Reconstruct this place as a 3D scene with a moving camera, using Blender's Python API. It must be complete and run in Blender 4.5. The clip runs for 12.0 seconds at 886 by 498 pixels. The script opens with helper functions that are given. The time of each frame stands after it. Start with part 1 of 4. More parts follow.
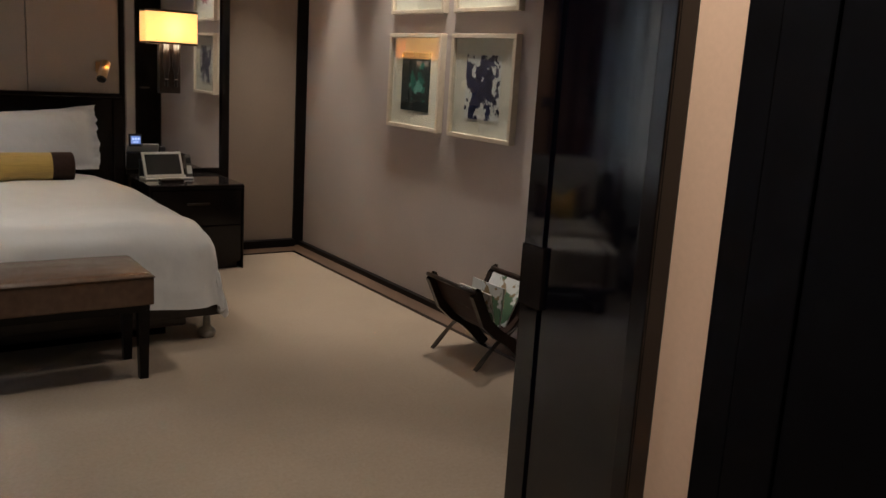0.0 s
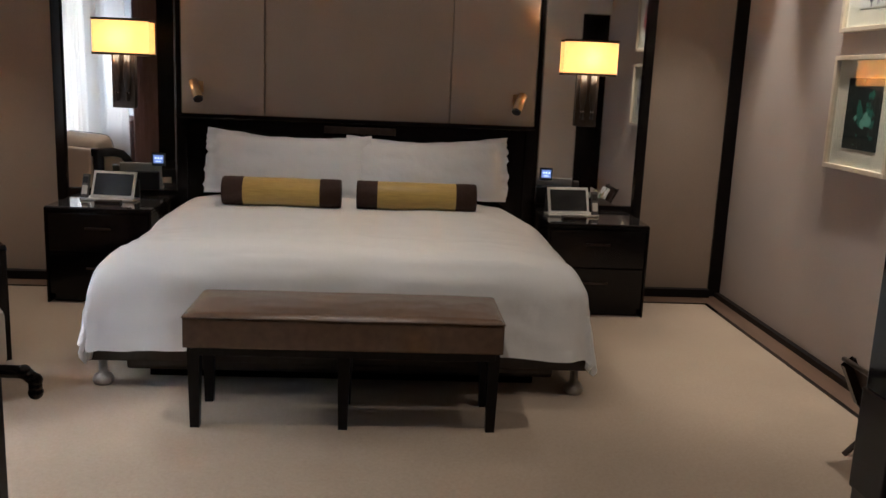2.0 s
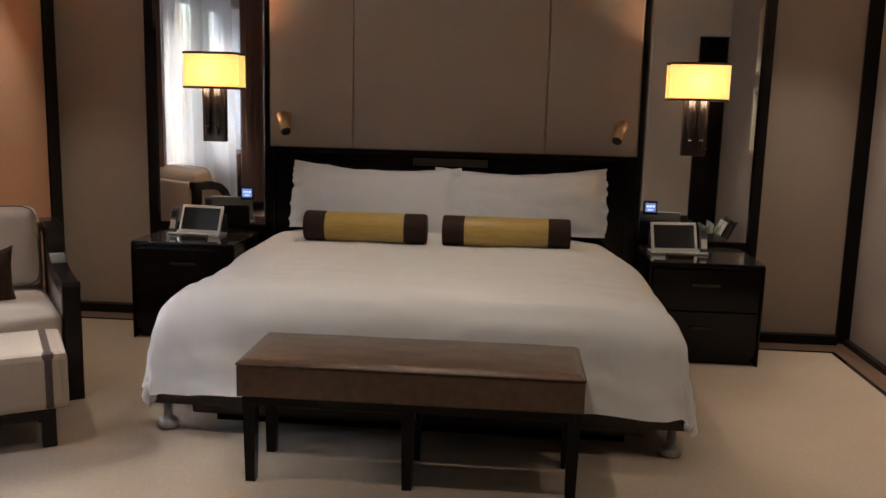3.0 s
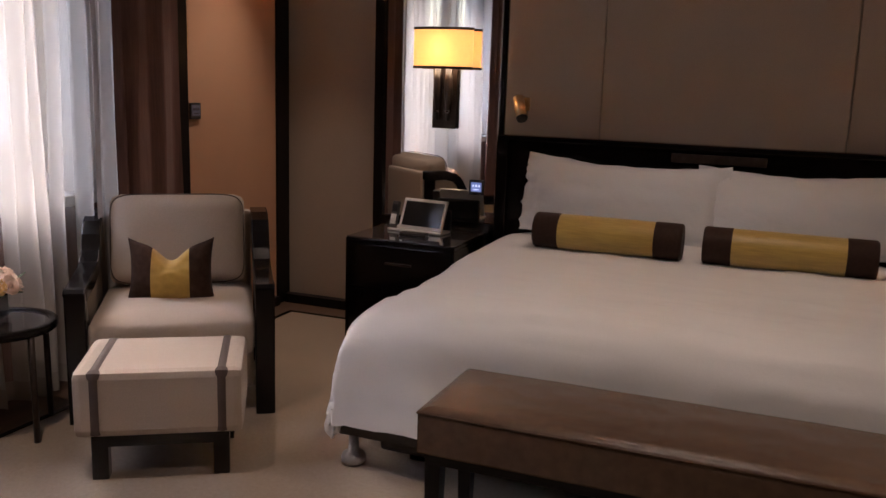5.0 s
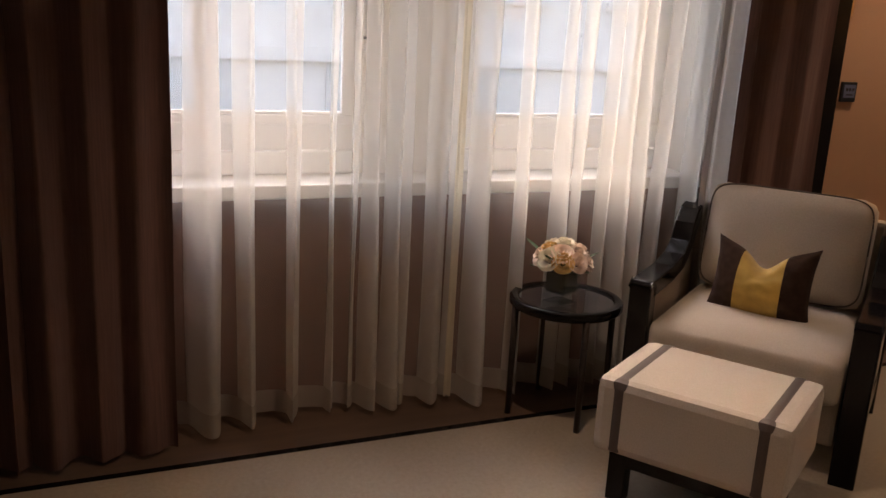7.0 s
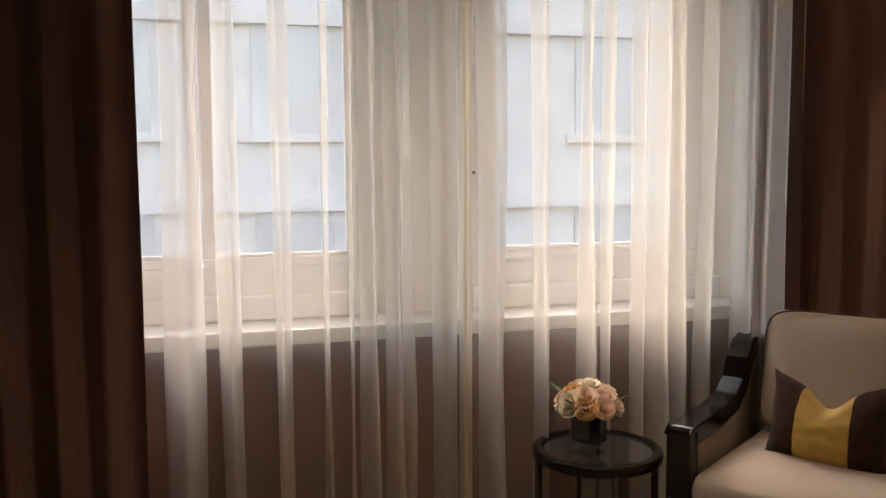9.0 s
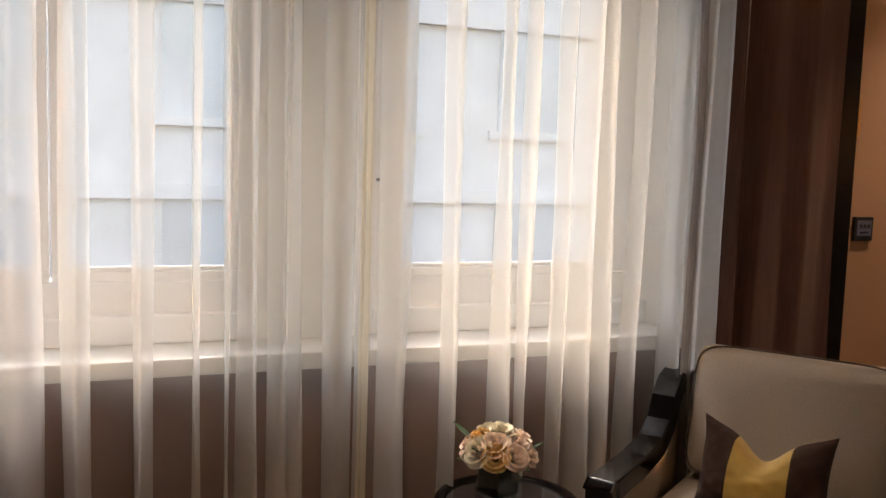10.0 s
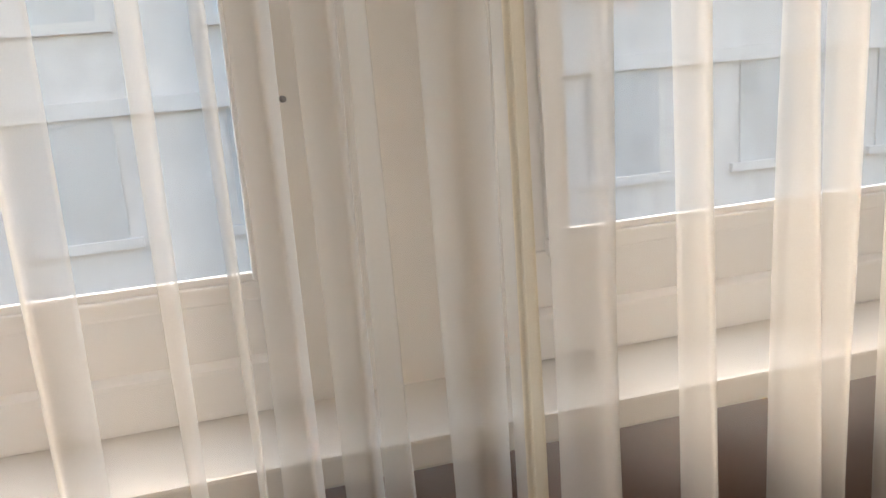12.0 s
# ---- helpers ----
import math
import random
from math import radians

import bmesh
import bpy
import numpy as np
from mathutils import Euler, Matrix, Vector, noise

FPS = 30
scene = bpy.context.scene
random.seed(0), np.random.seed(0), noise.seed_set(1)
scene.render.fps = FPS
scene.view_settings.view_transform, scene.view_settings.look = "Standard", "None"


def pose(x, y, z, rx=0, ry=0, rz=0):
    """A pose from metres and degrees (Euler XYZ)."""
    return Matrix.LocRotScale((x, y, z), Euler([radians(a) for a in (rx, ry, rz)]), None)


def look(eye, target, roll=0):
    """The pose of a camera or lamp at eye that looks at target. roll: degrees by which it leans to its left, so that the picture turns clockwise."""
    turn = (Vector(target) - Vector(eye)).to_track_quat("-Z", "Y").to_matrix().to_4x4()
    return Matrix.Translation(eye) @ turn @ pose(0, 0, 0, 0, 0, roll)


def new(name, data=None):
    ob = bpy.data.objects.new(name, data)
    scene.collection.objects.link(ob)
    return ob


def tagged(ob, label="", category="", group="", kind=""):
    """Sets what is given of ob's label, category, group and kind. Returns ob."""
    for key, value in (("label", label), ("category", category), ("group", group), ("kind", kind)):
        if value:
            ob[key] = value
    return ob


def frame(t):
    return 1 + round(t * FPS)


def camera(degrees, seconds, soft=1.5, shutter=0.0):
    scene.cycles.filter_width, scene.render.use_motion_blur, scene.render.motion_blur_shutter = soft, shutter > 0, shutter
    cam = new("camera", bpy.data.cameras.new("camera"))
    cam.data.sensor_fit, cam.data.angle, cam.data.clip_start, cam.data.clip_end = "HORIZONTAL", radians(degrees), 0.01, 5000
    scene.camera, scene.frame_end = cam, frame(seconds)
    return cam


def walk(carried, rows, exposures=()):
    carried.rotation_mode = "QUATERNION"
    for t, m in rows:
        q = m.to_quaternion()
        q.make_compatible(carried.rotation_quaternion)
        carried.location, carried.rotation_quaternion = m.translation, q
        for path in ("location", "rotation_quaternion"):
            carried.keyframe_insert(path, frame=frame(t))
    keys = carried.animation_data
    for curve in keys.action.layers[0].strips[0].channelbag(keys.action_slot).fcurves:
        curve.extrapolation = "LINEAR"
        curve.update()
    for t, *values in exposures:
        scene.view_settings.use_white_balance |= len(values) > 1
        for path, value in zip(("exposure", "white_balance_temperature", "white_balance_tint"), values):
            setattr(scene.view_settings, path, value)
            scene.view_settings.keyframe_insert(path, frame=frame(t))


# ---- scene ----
cam = camera(54.1, 12.0, soft=1.5)
PATH = [
    (0, (0.413, 1.556, 1.422), (1.519, 3.172, 1.015), 3.5),
    (0.5, (0.597, 1.551, 1.44), (1.438, 3.319, 1.034), 3.5),
    (1, (0.728, 1.655, 1.429), (1.363, 3.515, 1.055), 3.4),
    (1.5, (0.831, 1.801, 1.436), (1.228, 3.728, 1.075), 3.3),
    (2, (0.964, 1.948, 1.428), (1.09, 3.906, 1.037), 2.5),
    (2.5, (1.101, 2.097, 1.434), (1.054, 4.058, 1.042), 1.6),
    (3, (1.151, 2.27, 1.428), (0.996, 4.236, 1.093), 1.5),
    (3.2, (1.144, 2.333, 1.431), (0.939, 4.299, 1.127), 1.9),
    (5, (1.093, 3.067, 1.404), (0.371, 4.893, 1.024), 1.8),
    (5.5, (1.04, 3.235, 1.403), (0.033, 4.919, 1.016), 2.0),
    (6, (0.976, 3.441, 1.394), (-0.379, 4.852, 0.978), 3.7),
    (6.5, (1.012, 3.607, 1.386), (-0.601, 4.701, 0.937), 3.2),
    (7, (0.944, 3.755, 1.388), (-0.825, 4.545, 0.893), 3.1),
    (8.8, (0.836, 4.187, 1.336), (-1.096, 4.665, 1.147), -0.9),
    (9, (0.835, 4.206, 1.336), (-1.082, 4.749, 1.16), -0.4),
    (9.5, (0.687, 4.275, 1.363), (-1.195, 4.932, 1.202), 0.9),
    (10, (0.488, 4.379, 1.392), (-1.369, 5.095, 1.196), 1.8),
    (10.5, (0.217, 4.531, 1.329), (-1.639, 5.218, 1.038), 2.4),
    (11, (-0.082, 4.63, 1.395), (-1.985, 5.208, 1.18), 1.1),
    (11.5, (-0.444, 4.644, 1.379), (-2.341, 5.179, 1.043), -1.6),
    (12, (-0.798, 4.646, 1.405), (-2.673, 5.163, 0.938), -4.3),
]

EXPOSURES = [(0.0, 3.42, 5350, 8), (1.0, 3.66, 5000, 9), (1.5, 3.58, 5050, 9), (2.5, 3.52, 5500, 10), (3.2, 3.42, 5600, 12), (5.0, 3.06, 5900, 24), (6.5, 2.97, 6600, 21), (9.0, 2.92, 6800, 16), (10.0, 2.97, 6750, 15), (12.0, 2.68, 6700, 13)]
walk(cam, [(t, look(eye, target, roll)) for t, eye, target, roll in PATH], EXPOSURES)

# ---- world, sun and lamps ----
world = bpy.data.worlds.new("sky")
scene.world = world
world.use_nodes = True
wn = world.node_tree
sky = wn.nodes.new("ShaderNodeTexSky")
sky.sky_type = "NISHITA"
sky.sun_disc = False
sky.sun_elevation = radians(38)
sky.sun_rotation = radians(280)
sky.air_density, sky.dust_density = 1.5, 4.0
wn.links.new(sky.outputs[0], wn.nodes["Background"].inputs[0])
wn.nodes["Background"].inputs[1].default_value = 0.15


def lamp(name, kind, place, target, energy, colour, **settings):
    data = bpy.data.lights.new(name, kind)
    data.energy, data.color = energy, colour
    for key, value in settings.items():
        if key == "size":
            data.shadow_soft_size = value
        if key == "spread":
            data.spot_size = radians(value)
        if key == "blend":
            data.spot_blend = value
        if key == "angle":
            data.angle = radians(value)
    ob = new(name, data)
    ob.matrix_world = look(place, target)
    return ob


lamp("sun", "SUN", (-13, 7, 11.5), (-2, 5, 0), 1.15, (0.89, 0.955, 1.0), angle=140)

WARM = (1.0, 0.72, 0.42)
DOWN = [  # ceiling downlights and added fills: x, y, target x, target y, watts, cone
    (3.10, 7.20, 3.25, 7.10, 46, 34),
    (3.05, 6.28, 3.16, 6.28, 66, 60),
    (3.05, 5.56, 3.16, 5.56, 66, 60),
    # fill added to brighten the right wall panel and nightstand
    (2.80, 7.05, 2.88, 7.40, 30, 58),
    (0.75, 4.55, 0.75, 4.75, 40, 84),
    (2.30, 4.95, 2.30, 5.00, 22, 70),
    (-1.35, 7.05, -1.60, 6.98, 50, 60),
    # fill added to brighten the lower curtains, no fixture known there
    (-0.95, 4.78, -1.55, 4.95, 40, 80),
    (0.75, 6.35, 0.75, 6.55, 34, 84),
    # aimed to brighten the peach pier; the fixture is assumed
    (0.85, 2.45, 1.55, 2.52, 80, 86),
    (2.95, 3.0, 2.95, 3.0, 14, 80),
]
CEIL = 2.72
LEVEL = 0.14                        # scales the watts to suit the raised exposure
for x, y, tx, ty, watts, cone in DOWN:
    lamp("downlight_or_fill_beam", "SPOT", (x, y, CEIL - 0.045), (tx, ty, 0), watts * LEVEL, (1.0, 0.79, 0.56), size=0.035, spread=cone, blend=0.8)


# ---- materials ----
def material(name, colour, rough=0.6, metal=0.0, grain=0.0, scale=40.0, blotch=0.0, bump=0.0, bump_scale=200.0, coat=0.0, stretch=(1, 1, 1), sheen=0.0, spec=0.5, relief=0.004):
    m = bpy.data.materials.new(name)
    m.use_nodes = True
    nt = m.node_tree
    b = nt.nodes["Principled BSDF"]
    b.inputs["Roughness"].default_value = rough
    b.inputs["Metallic"].default_value = metal
    b.inputs["Coat Weight"].default_value = coat
    b.inputs["Coat Roughness"].default_value = 0.05
    b.inputs["Specular IOR Level"].default_value = spec
    b.inputs["Sheen Weight"].default_value = sheen
    tc = nt.nodes.new("ShaderNodeTexCoord")
    mp = nt.nodes.new("ShaderNodeMapping")
    mp.inputs["Scale"].default_value = stretch
    nt.links.new(tc.outputs["Object"], mp.inputs[0])
    c = nt.nodes.new("ShaderNodeRGB")
    c.outputs[0].default_value = (*colour, 1)
    out = c.outputs[0]
    for amount, sc, detail in ((grain, scale, 6.0), (blotch, 1.7, 3.0)):
        if amount:
            n = nt.nodes.new("ShaderNodeTexNoise")
            n.inputs["Scale"].default_value = sc
            n.inputs["Detail"].default_value = detail
            nt.links.new(mp.outputs[0], n.inputs[0])
            r = nt.nodes.new("ShaderNodeMapRange")
            r.inputs[1].default_value, r.inputs[2].default_value = 0.3, 0.7
            r.inputs[3].default_value, r.inputs[4].default_value = 1 - amount, 1 + amount
            nt.links.new(n.outputs[0], r.inputs[0])
            x = nt.nodes.new("ShaderNodeVectorMath")
            x.operation = "SCALE"
            nt.links.new(out, x.inputs[0])
            nt.links.new(r.outputs[0], x.inputs["Scale"])
            out = x.outputs[0]
    nt.links.new(out, b.inputs["Base Color"])
    if bump:
        n = nt.nodes.new("ShaderNodeTexNoise")
        n.inputs["Scale"].default_value = bump_scale
        n.inputs["Detail"].default_value = 4
        nt.links.new(mp.outputs[0], n.inputs[0])
        p = nt.nodes.new("ShaderNodeBump")
        p.inputs["Strength"].default_value = bump
        p.inputs["Distance"].default_value = relief
        nt.links.new(n.outputs[0], p.inputs["Height"])
        nt.links.new(p.outputs[0], b.inputs["Normal"])
    return m


def glowing(name, colour, strength):
    m = material(name, colour, 0.6)
    b = m.node_tree.nodes["Principled BSDF"]
    b.inputs["Emission Color"].default_value = (*colour, 1)
    b.inputs["Emission Strength"].default_value = strength
    return m


def gauze(name, colour, clear, weave):
    """Thin woven cloth: part light passes straight, part is scattered through."""
    m = bpy.data.materials.new(name)
    m.use_nodes = True
    nt = m.node_tree
    nt.nodes.remove(nt.nodes["Principled BSDF"])
    tc = nt.nodes.new("ShaderNodeTexCoord")
    mp = nt.nodes.new("ShaderNodeMapping")
    mp.inputs["Scale"].default_value = (weave, weave, weave)
    nt.links.new(tc.outputs["Object"], mp.inputs[0])
    n = nt.nodes.new("ShaderNodeTexNoise")
    n.inputs["Scale"].default_value = 1.0
    nt.links.new(mp.outputs[0], n.inputs[0])
    d, t, s, x1, x2 = [nt.nodes.new(k) for k in ("ShaderNodeBsdfDiffuse", "ShaderNodeBsdfTranslucent", "ShaderNodeBsdfTransparent", "ShaderNodeMixShader", "ShaderNodeMixShader")]
    d.inputs[0].default_value = (*colour, 1)
    t.inputs[0].default_value = (*colour, 1)
    x1.inputs[0].default_value = 0.5
    nt.links.new(d.outputs[0], x1.inputs[1])
    nt.links.new(t.outputs[0], x1.inputs[2])
    r = nt.nodes.new("ShaderNodeMapRange")
    r.inputs[1].default_value, r.inputs[2].default_value = 0.3, 0.7
    r.inputs[3].default_value, r.inputs[4].default_value = 1 - clear - 0.02, 1 - clear + 0.02
    nt.links.new(n.outputs[0], r.inputs[0])
    nt.links.new(r.outputs[0], x2.inputs[0])
    nt.links.new(s.outputs[0], x2.inputs[1])
    nt.links.new(x1.outputs[0], x2.inputs[2])
    nt.links.new(x2.outputs[0], nt.nodes["Material Output"].inputs[0])
    return m


def picture_print(name, ground, inks, scale, cover, seed):
    """An abstract print: blots of ink on paper."""
    m = material(name, ground, 0.7, grain=0.04)
    nt = m.node_tree
    b = nt.nodes["Principled BSDF"]
    tc = nt.nodes.new("ShaderNodeTexCoord")
    mp = nt.nodes.new("ShaderNodeMapping")
    mp.inputs["Location"].default_value = (seed, seed * 1.7, seed * 0.6)
    nt.links.new(tc.outputs["Object"], mp.inputs[0])
    sep = nt.nodes.new("ShaderNodeVectorMath")
    sep.operation = "LENGTH"
    sc = nt.nodes.new("ShaderNodeVectorMath")
    sc.operation = "MULTIPLY"
    sc.inputs[1].default_value = (0, 6.0, 4.6)
    nt.links.new(tc.outputs["Object"], sc.inputs[0])
    nt.links.new(sc.outputs[0], sep.inputs[0])
    col = b.inputs["Base Color"].links[0].from_socket
    for i, ink in enumerate(inks):
        n = nt.nodes.new("ShaderNodeTexNoise")
        n.inputs["Scale"].default_value = scale * (1 + 0.7 * i)
        n.inputs["Detail"].default_value = 5
        nt.links.new(mp.outputs[0], n.inputs[0])
        sub = nt.nodes.new("ShaderNodeMath")
        sub.operation = "MULTIPLY_ADD"
        sub.inputs[1].default_value = -0.22
        nt.links.new(sep.outputs["Value"], sub.inputs[0])
        nt.links.new(n.outputs[0], sub.inputs[2])
        r = nt.nodes.new("ShaderNodeMapRange")
        r.inputs[1].default_value, r.inputs[2].default_value = cover + 0.07 * i, cover + 0.07 * i + 0.03
        nt.links.new(sub.outputs[0], r.inputs[0])
        mx = nt.nodes.new("ShaderNodeMix")
        mx.data_type = "RGBA"
        nt.links.new(r.outputs[0], mx.inputs[0])
        nt.links.new(col, mx.inputs[6])
        mx.inputs[7].default_value = (*ink, 1)
        col = mx.outputs[2]
    nt.links.new(col, b.inputs["Base Color"])
    return m


def glass(name):
    m = bpy.data.materials.new(name)
    m.use_nodes = True
    nt = m.node_tree
    nt.nodes.remove(nt.nodes["Principled BSDF"])
    g, s, f, p, x = [nt.nodes.new(k) for k in ("ShaderNodeBsdfGlossy", "ShaderNodeBsdfTransparent", "ShaderNodeLayerWeight", "ShaderNodeMath", "ShaderNodeMixShader")]
    g.inputs["Roughness"].default_value = 0.02
    s.inputs[0].default_value = (0.95, 0.97, 0.97, 1)
    p.operation = "MULTIPLY_ADD"
    p.inputs[1].default_value, p.inputs[2].default_value = 0.22, 0.03
    nt.links.new(f.outputs["Facing"], p.inputs[0])
    nt.links.new(p.outputs[0], x.inputs[0])
    nt.links.new(s.outputs[0], x.inputs[1])
    nt.links.new(g.outputs[0], x.inputs[2])
    nt.links.new(x.outputs[0], nt.nodes["Material Output"].inputs[0])
    return m


CARPET = material("carpet_wool", (0.355, 0.280, 0.210), 0.95, grain=0.09, scale=70, blotch=0.07, bump=0.6, bump_scale=260, sheen=0.2, spec=0.15)
BORDER = material("border_timber", (0.11, 0.068, 0.045), 0.45, grain=0.25, scale=14, blotch=0.1, stretch=(1, 0.15, 1))
FABRIC = material("wall_fabric", (0.41, 0.332, 0.268), 0.9, grain=0.05, scale=240, blotch=0.05, bump=0.3, bump_scale=500, stretch=(1, 1, 0.7), spec=0.2)
PALE = material("wall_pale_fabric", (0.47, 0.41, 0.375), 0.9, grain=0.05, scale=240, blotch=0.04, bump=0.25, bump_scale=450, spec=0.2)
PLASTER = material("plaster_white", (0.72, 0.68, 0.63), 0.8, grain=0.02, scale=60, blotch=0.03, bump=0.1)
PEACH = material("wall_peach_paint", (0.60, 0.41, 0.285), 0.8, grain=0.03, scale=80, blotch=0.04)
UNDERSILL = material("wall_under_sill_cloth", (0.21, 0.122, 0.098), 0.9, grain=0.08, scale=200, blotch=0.05, bump=0.2, spec=0.2)
SATIN = material("satin_black_trim", (0.006, 0.0045, 0.0045), 0.36, grain=0.3, scale=18, spec=0.22)
# wall fabric with the warm lamp glow mixed into its colour
LAMPLITWALL = material("wall_lamplit_fabric", (0.50, 0.29, 0.18), 0.9, grain=0.05, scale=240, blotch=0.04, bump=0.25, bump_scale=450, spec=0.2)
BLACK = material("black_lacquer", (0.006, 0.0045, 0.0045), 0.14, grain=0.3, scale=18, spec=0.26)
GLOSS = material("black_gloss_door", (0.0015, 0.0015, 0.003), 0.05, grain=0.2, scale=9, spec=0.55)
MATTE = material("matte_black_door", (0.003, 0.0028, 0.0035), 0.5, grain=0.2, scale=9, spec=0.06)
DARKWOOD = material("dark_stained_wood", (0.020, 0.012, 0.009), 0.34, grain=0.35, scale=22, bump=0.06, stretch=(1, 1, 0.2), coat=0.15)
LINEN = material("white_bed_linen", (0.80, 0.79, 0.78), 0.85, grain=0.03, scale=300, blotch=0.02, bump=0.32, bump_scale=7, sheen=0.2, spec=0.2, relief=0.012)
# cool window light on the white cotton is tinted into the colour
PILLOW = material("cool_lit_pillow_cotton", (0.74, 0.75, 0.78), 0.85, grain=0.03, scale=300, bump=0.4, bump_scale=15, spec=0.2, relief=0.014)
GOLD = material("gold_silk", (0.46, 0.31, 0.07), 0.42, grain=0.12, scale=60, stretch=(0.2, 2, 2), bump=0.12, bump_scale=300, sheen=0.3)
BROWNSILK = material("brown_silk", (0.036, 0.018, 0.013), 0.6, grain=0.15, scale=60, bump=0.1, sheen=0.02, spec=0.15)
LEATHER = material("brown_leather", (0.110, 0.066, 0.042), 0.25, grain=0.12, scale=30, blotch=0.1, bump=0.22, bump_scale=420)
UPHOLSTERY = material("oatmeal_linen", (0.48, 0.40, 0.325), 0.9, grain=0.08, scale=260, blotch=0.03, bump=0.35, bump_scale=420, sheen=0.15, spec=0.2)
PIPING = material("grey_brown_ribbon", (0.095, 0.068, 0.056), 0.7, grain=0.1, scale=200)
VELVET = material("brown_velvet", (0.046, 0.025, 0.018), 0.9, grain=0.2, scale=40, sheen=0.03, spec=0.1)
MUSTARD = material("mustard_silk", (0.47, 0.285, 0.045), 0.72, grain=0.12, scale=30, bump=0.25, bump_scale=40, sheen=0.3)
DRAPE = material("taupe_drape_cloth", (0.155, 0.086, 0.073), 0.8, grain=0.14, scale=120, stretch=(1, 1, 0.05), bump=0.2, bump_scale=300, sheen=0.06, spec=0.2)
LINING = gauze("silver_drape_lining", (0.84, 0.82, 0.80), 0.02, 60)
SHEER = gauze("cream_sheer_cloth", (0.93, 0.915, 0.87), 0.805, 900)
PLEATED = gauze("gathered_sheer_cloth", (0.93, 0.91, 0.86), 0.50, 900)
HEM = gauze("cream_sheer_hem", (0.84, 0.79, 0.72), 0.55, 900)
MIRROR = material("mirror_glass", (0.82, 0.82, 0.82), 0.02, metal=1.0)
STEEL = material("polished_steel", (0.62, 0.60, 0.57), 0.18, metal=1.0, grain=0.05)
BRASS = material("brushed_brass", (0.62, 0.43, 0.24), 0.32, metal=1.0, grain=0.1, scale=60)
BRONZE = material("dark_bronze", (0.06, 0.045, 0.038), 0.35, metal=0.7, grain=0.2)
SHADE = glowing("lit_lampshade", (1.0, 0.48, 0.13), 0.105)
nt = SHADE.node_tree
add, thin = nt.nodes.new("ShaderNodeAddShader"), nt.nodes.new("ShaderNodeBsdfTranslucent")
thin.inputs[0].default_value = (0.016, 0.0105, 0.0036, 1)
nt.links.new(nt.nodes["Principled BSDF"].outputs[0], add.inputs[0])
nt.links.new(thin.outputs[0], add.inputs[1])
nt.links.new(add.outputs[0], nt.nodes["Material Output"].inputs[0])
nt.nodes["Principled BSDF"].inputs["Specular IOR Level"].default_value = 0.1
DIFFUSER = glowing("lit_diffuser", (1.0, 0.72, 0.40), 1.6)
TRIMBAND = material("lampshade_trim", (0.05, 0.03, 0.015), 0.7, grain=0.1)
SCREEN = material("tablet_screen", (0.03, 0.03, 0.032), 0.12, grain=0.2, scale=3, coat=0.5)
WHITEPLASTIC = material("white_plastic", (0.72, 0.71, 0.68), 0.35, grain=0.02)
GREYPLASTIC = material("grey_plastic", (0.085, 0.08, 0.078), 0.4, grain=0.1)
# white plastic toned down to grey so the foot stands out less
CASTOR = material("greyed_white_castor", (0.36, 0.34, 0.32), 0.45, grain=0.12, scale=40)
BLACKPLASTIC = material("black_plastic", (0.02, 0.02, 0.022), 0.35, grain=0.2)
PANELGLOW = glowing("blue_panel_display", (0.22, 0.30, 0.62), 0.055)
PANELDIM = glowing("dim_panel_display", (0.10, 0.10, 0.14), 0.012)
PANELICON = glowing("panel_icons", (0.75, 0.82, 1.0), 0.14)
FRAMEWOOD = material("cream_frame_wood", (0.62, 0.54, 0.42), 0.55, grain=0.08, scale=30)
MAT = material("cream_mat_board", (0.82, 0.78, 0.66), 0.85, grain=0.02)
PANE = glass("clear_glass")
WINDOWWALL = material("white_window_wall_paint", (0.82, 0.79, 0.74), 0.75, grain=0.02, scale=60, blotch=0.03, bump=0.08)
UPVC = material("white_window_paint", (0.88, 0.88, 0.88), 0.4, grain=0.02)
SILL = material("white_sill_stone", (0.58, 0.555, 0.51), 0.35, grain=0.03, scale=9, blotch=0.03)
LEAF = material("dark_green_leaf", (0.04, 0.09, 0.03), 0.45, grain=0.25, scale=60)
ROSE = material("blush_rose_petal", (0.93, 0.74, 0.62), 0.65, grain=0.1, scale=40, sheen=0.2)
CREAM = material("cream_petal", (0.92, 0.85, 0.70), 0.65, grain=0.08, scale=40)
AMBER = material("amber_petal", (0.80, 0.52, 0.20), 0.65, grain=0.15, scale=40)
VASE = material("black_vase_insert", (0.012, 0.014, 0.013), 0.2, grain=0.3)
SMOKED = material("smoked_glass_top", (0.05, 0.045, 0.045), 0.05, grain=0.1, coat=0.6)
PAPER = material("magazine_paper", (0.70, 0.70, 0.68), 0.5, grain=0.06, scale=12)
FACADE = material("facade_render", (0.46, 0.42, 0.40), 0.8, grain=0.06, scale=3, blotch=0.08)
# glass tone lifted close to the wall's, which puts haze into the colour
HAZYFACADEGLASS = material("hazed_facade_glass", (0.35, 0.345, 0.35), 0.3, grain=0.2, scale=0.6)
ASPHALT = material("street_asphalt", (0.05, 0.05, 0.052), 0.9, grain=0.2, scale=8)


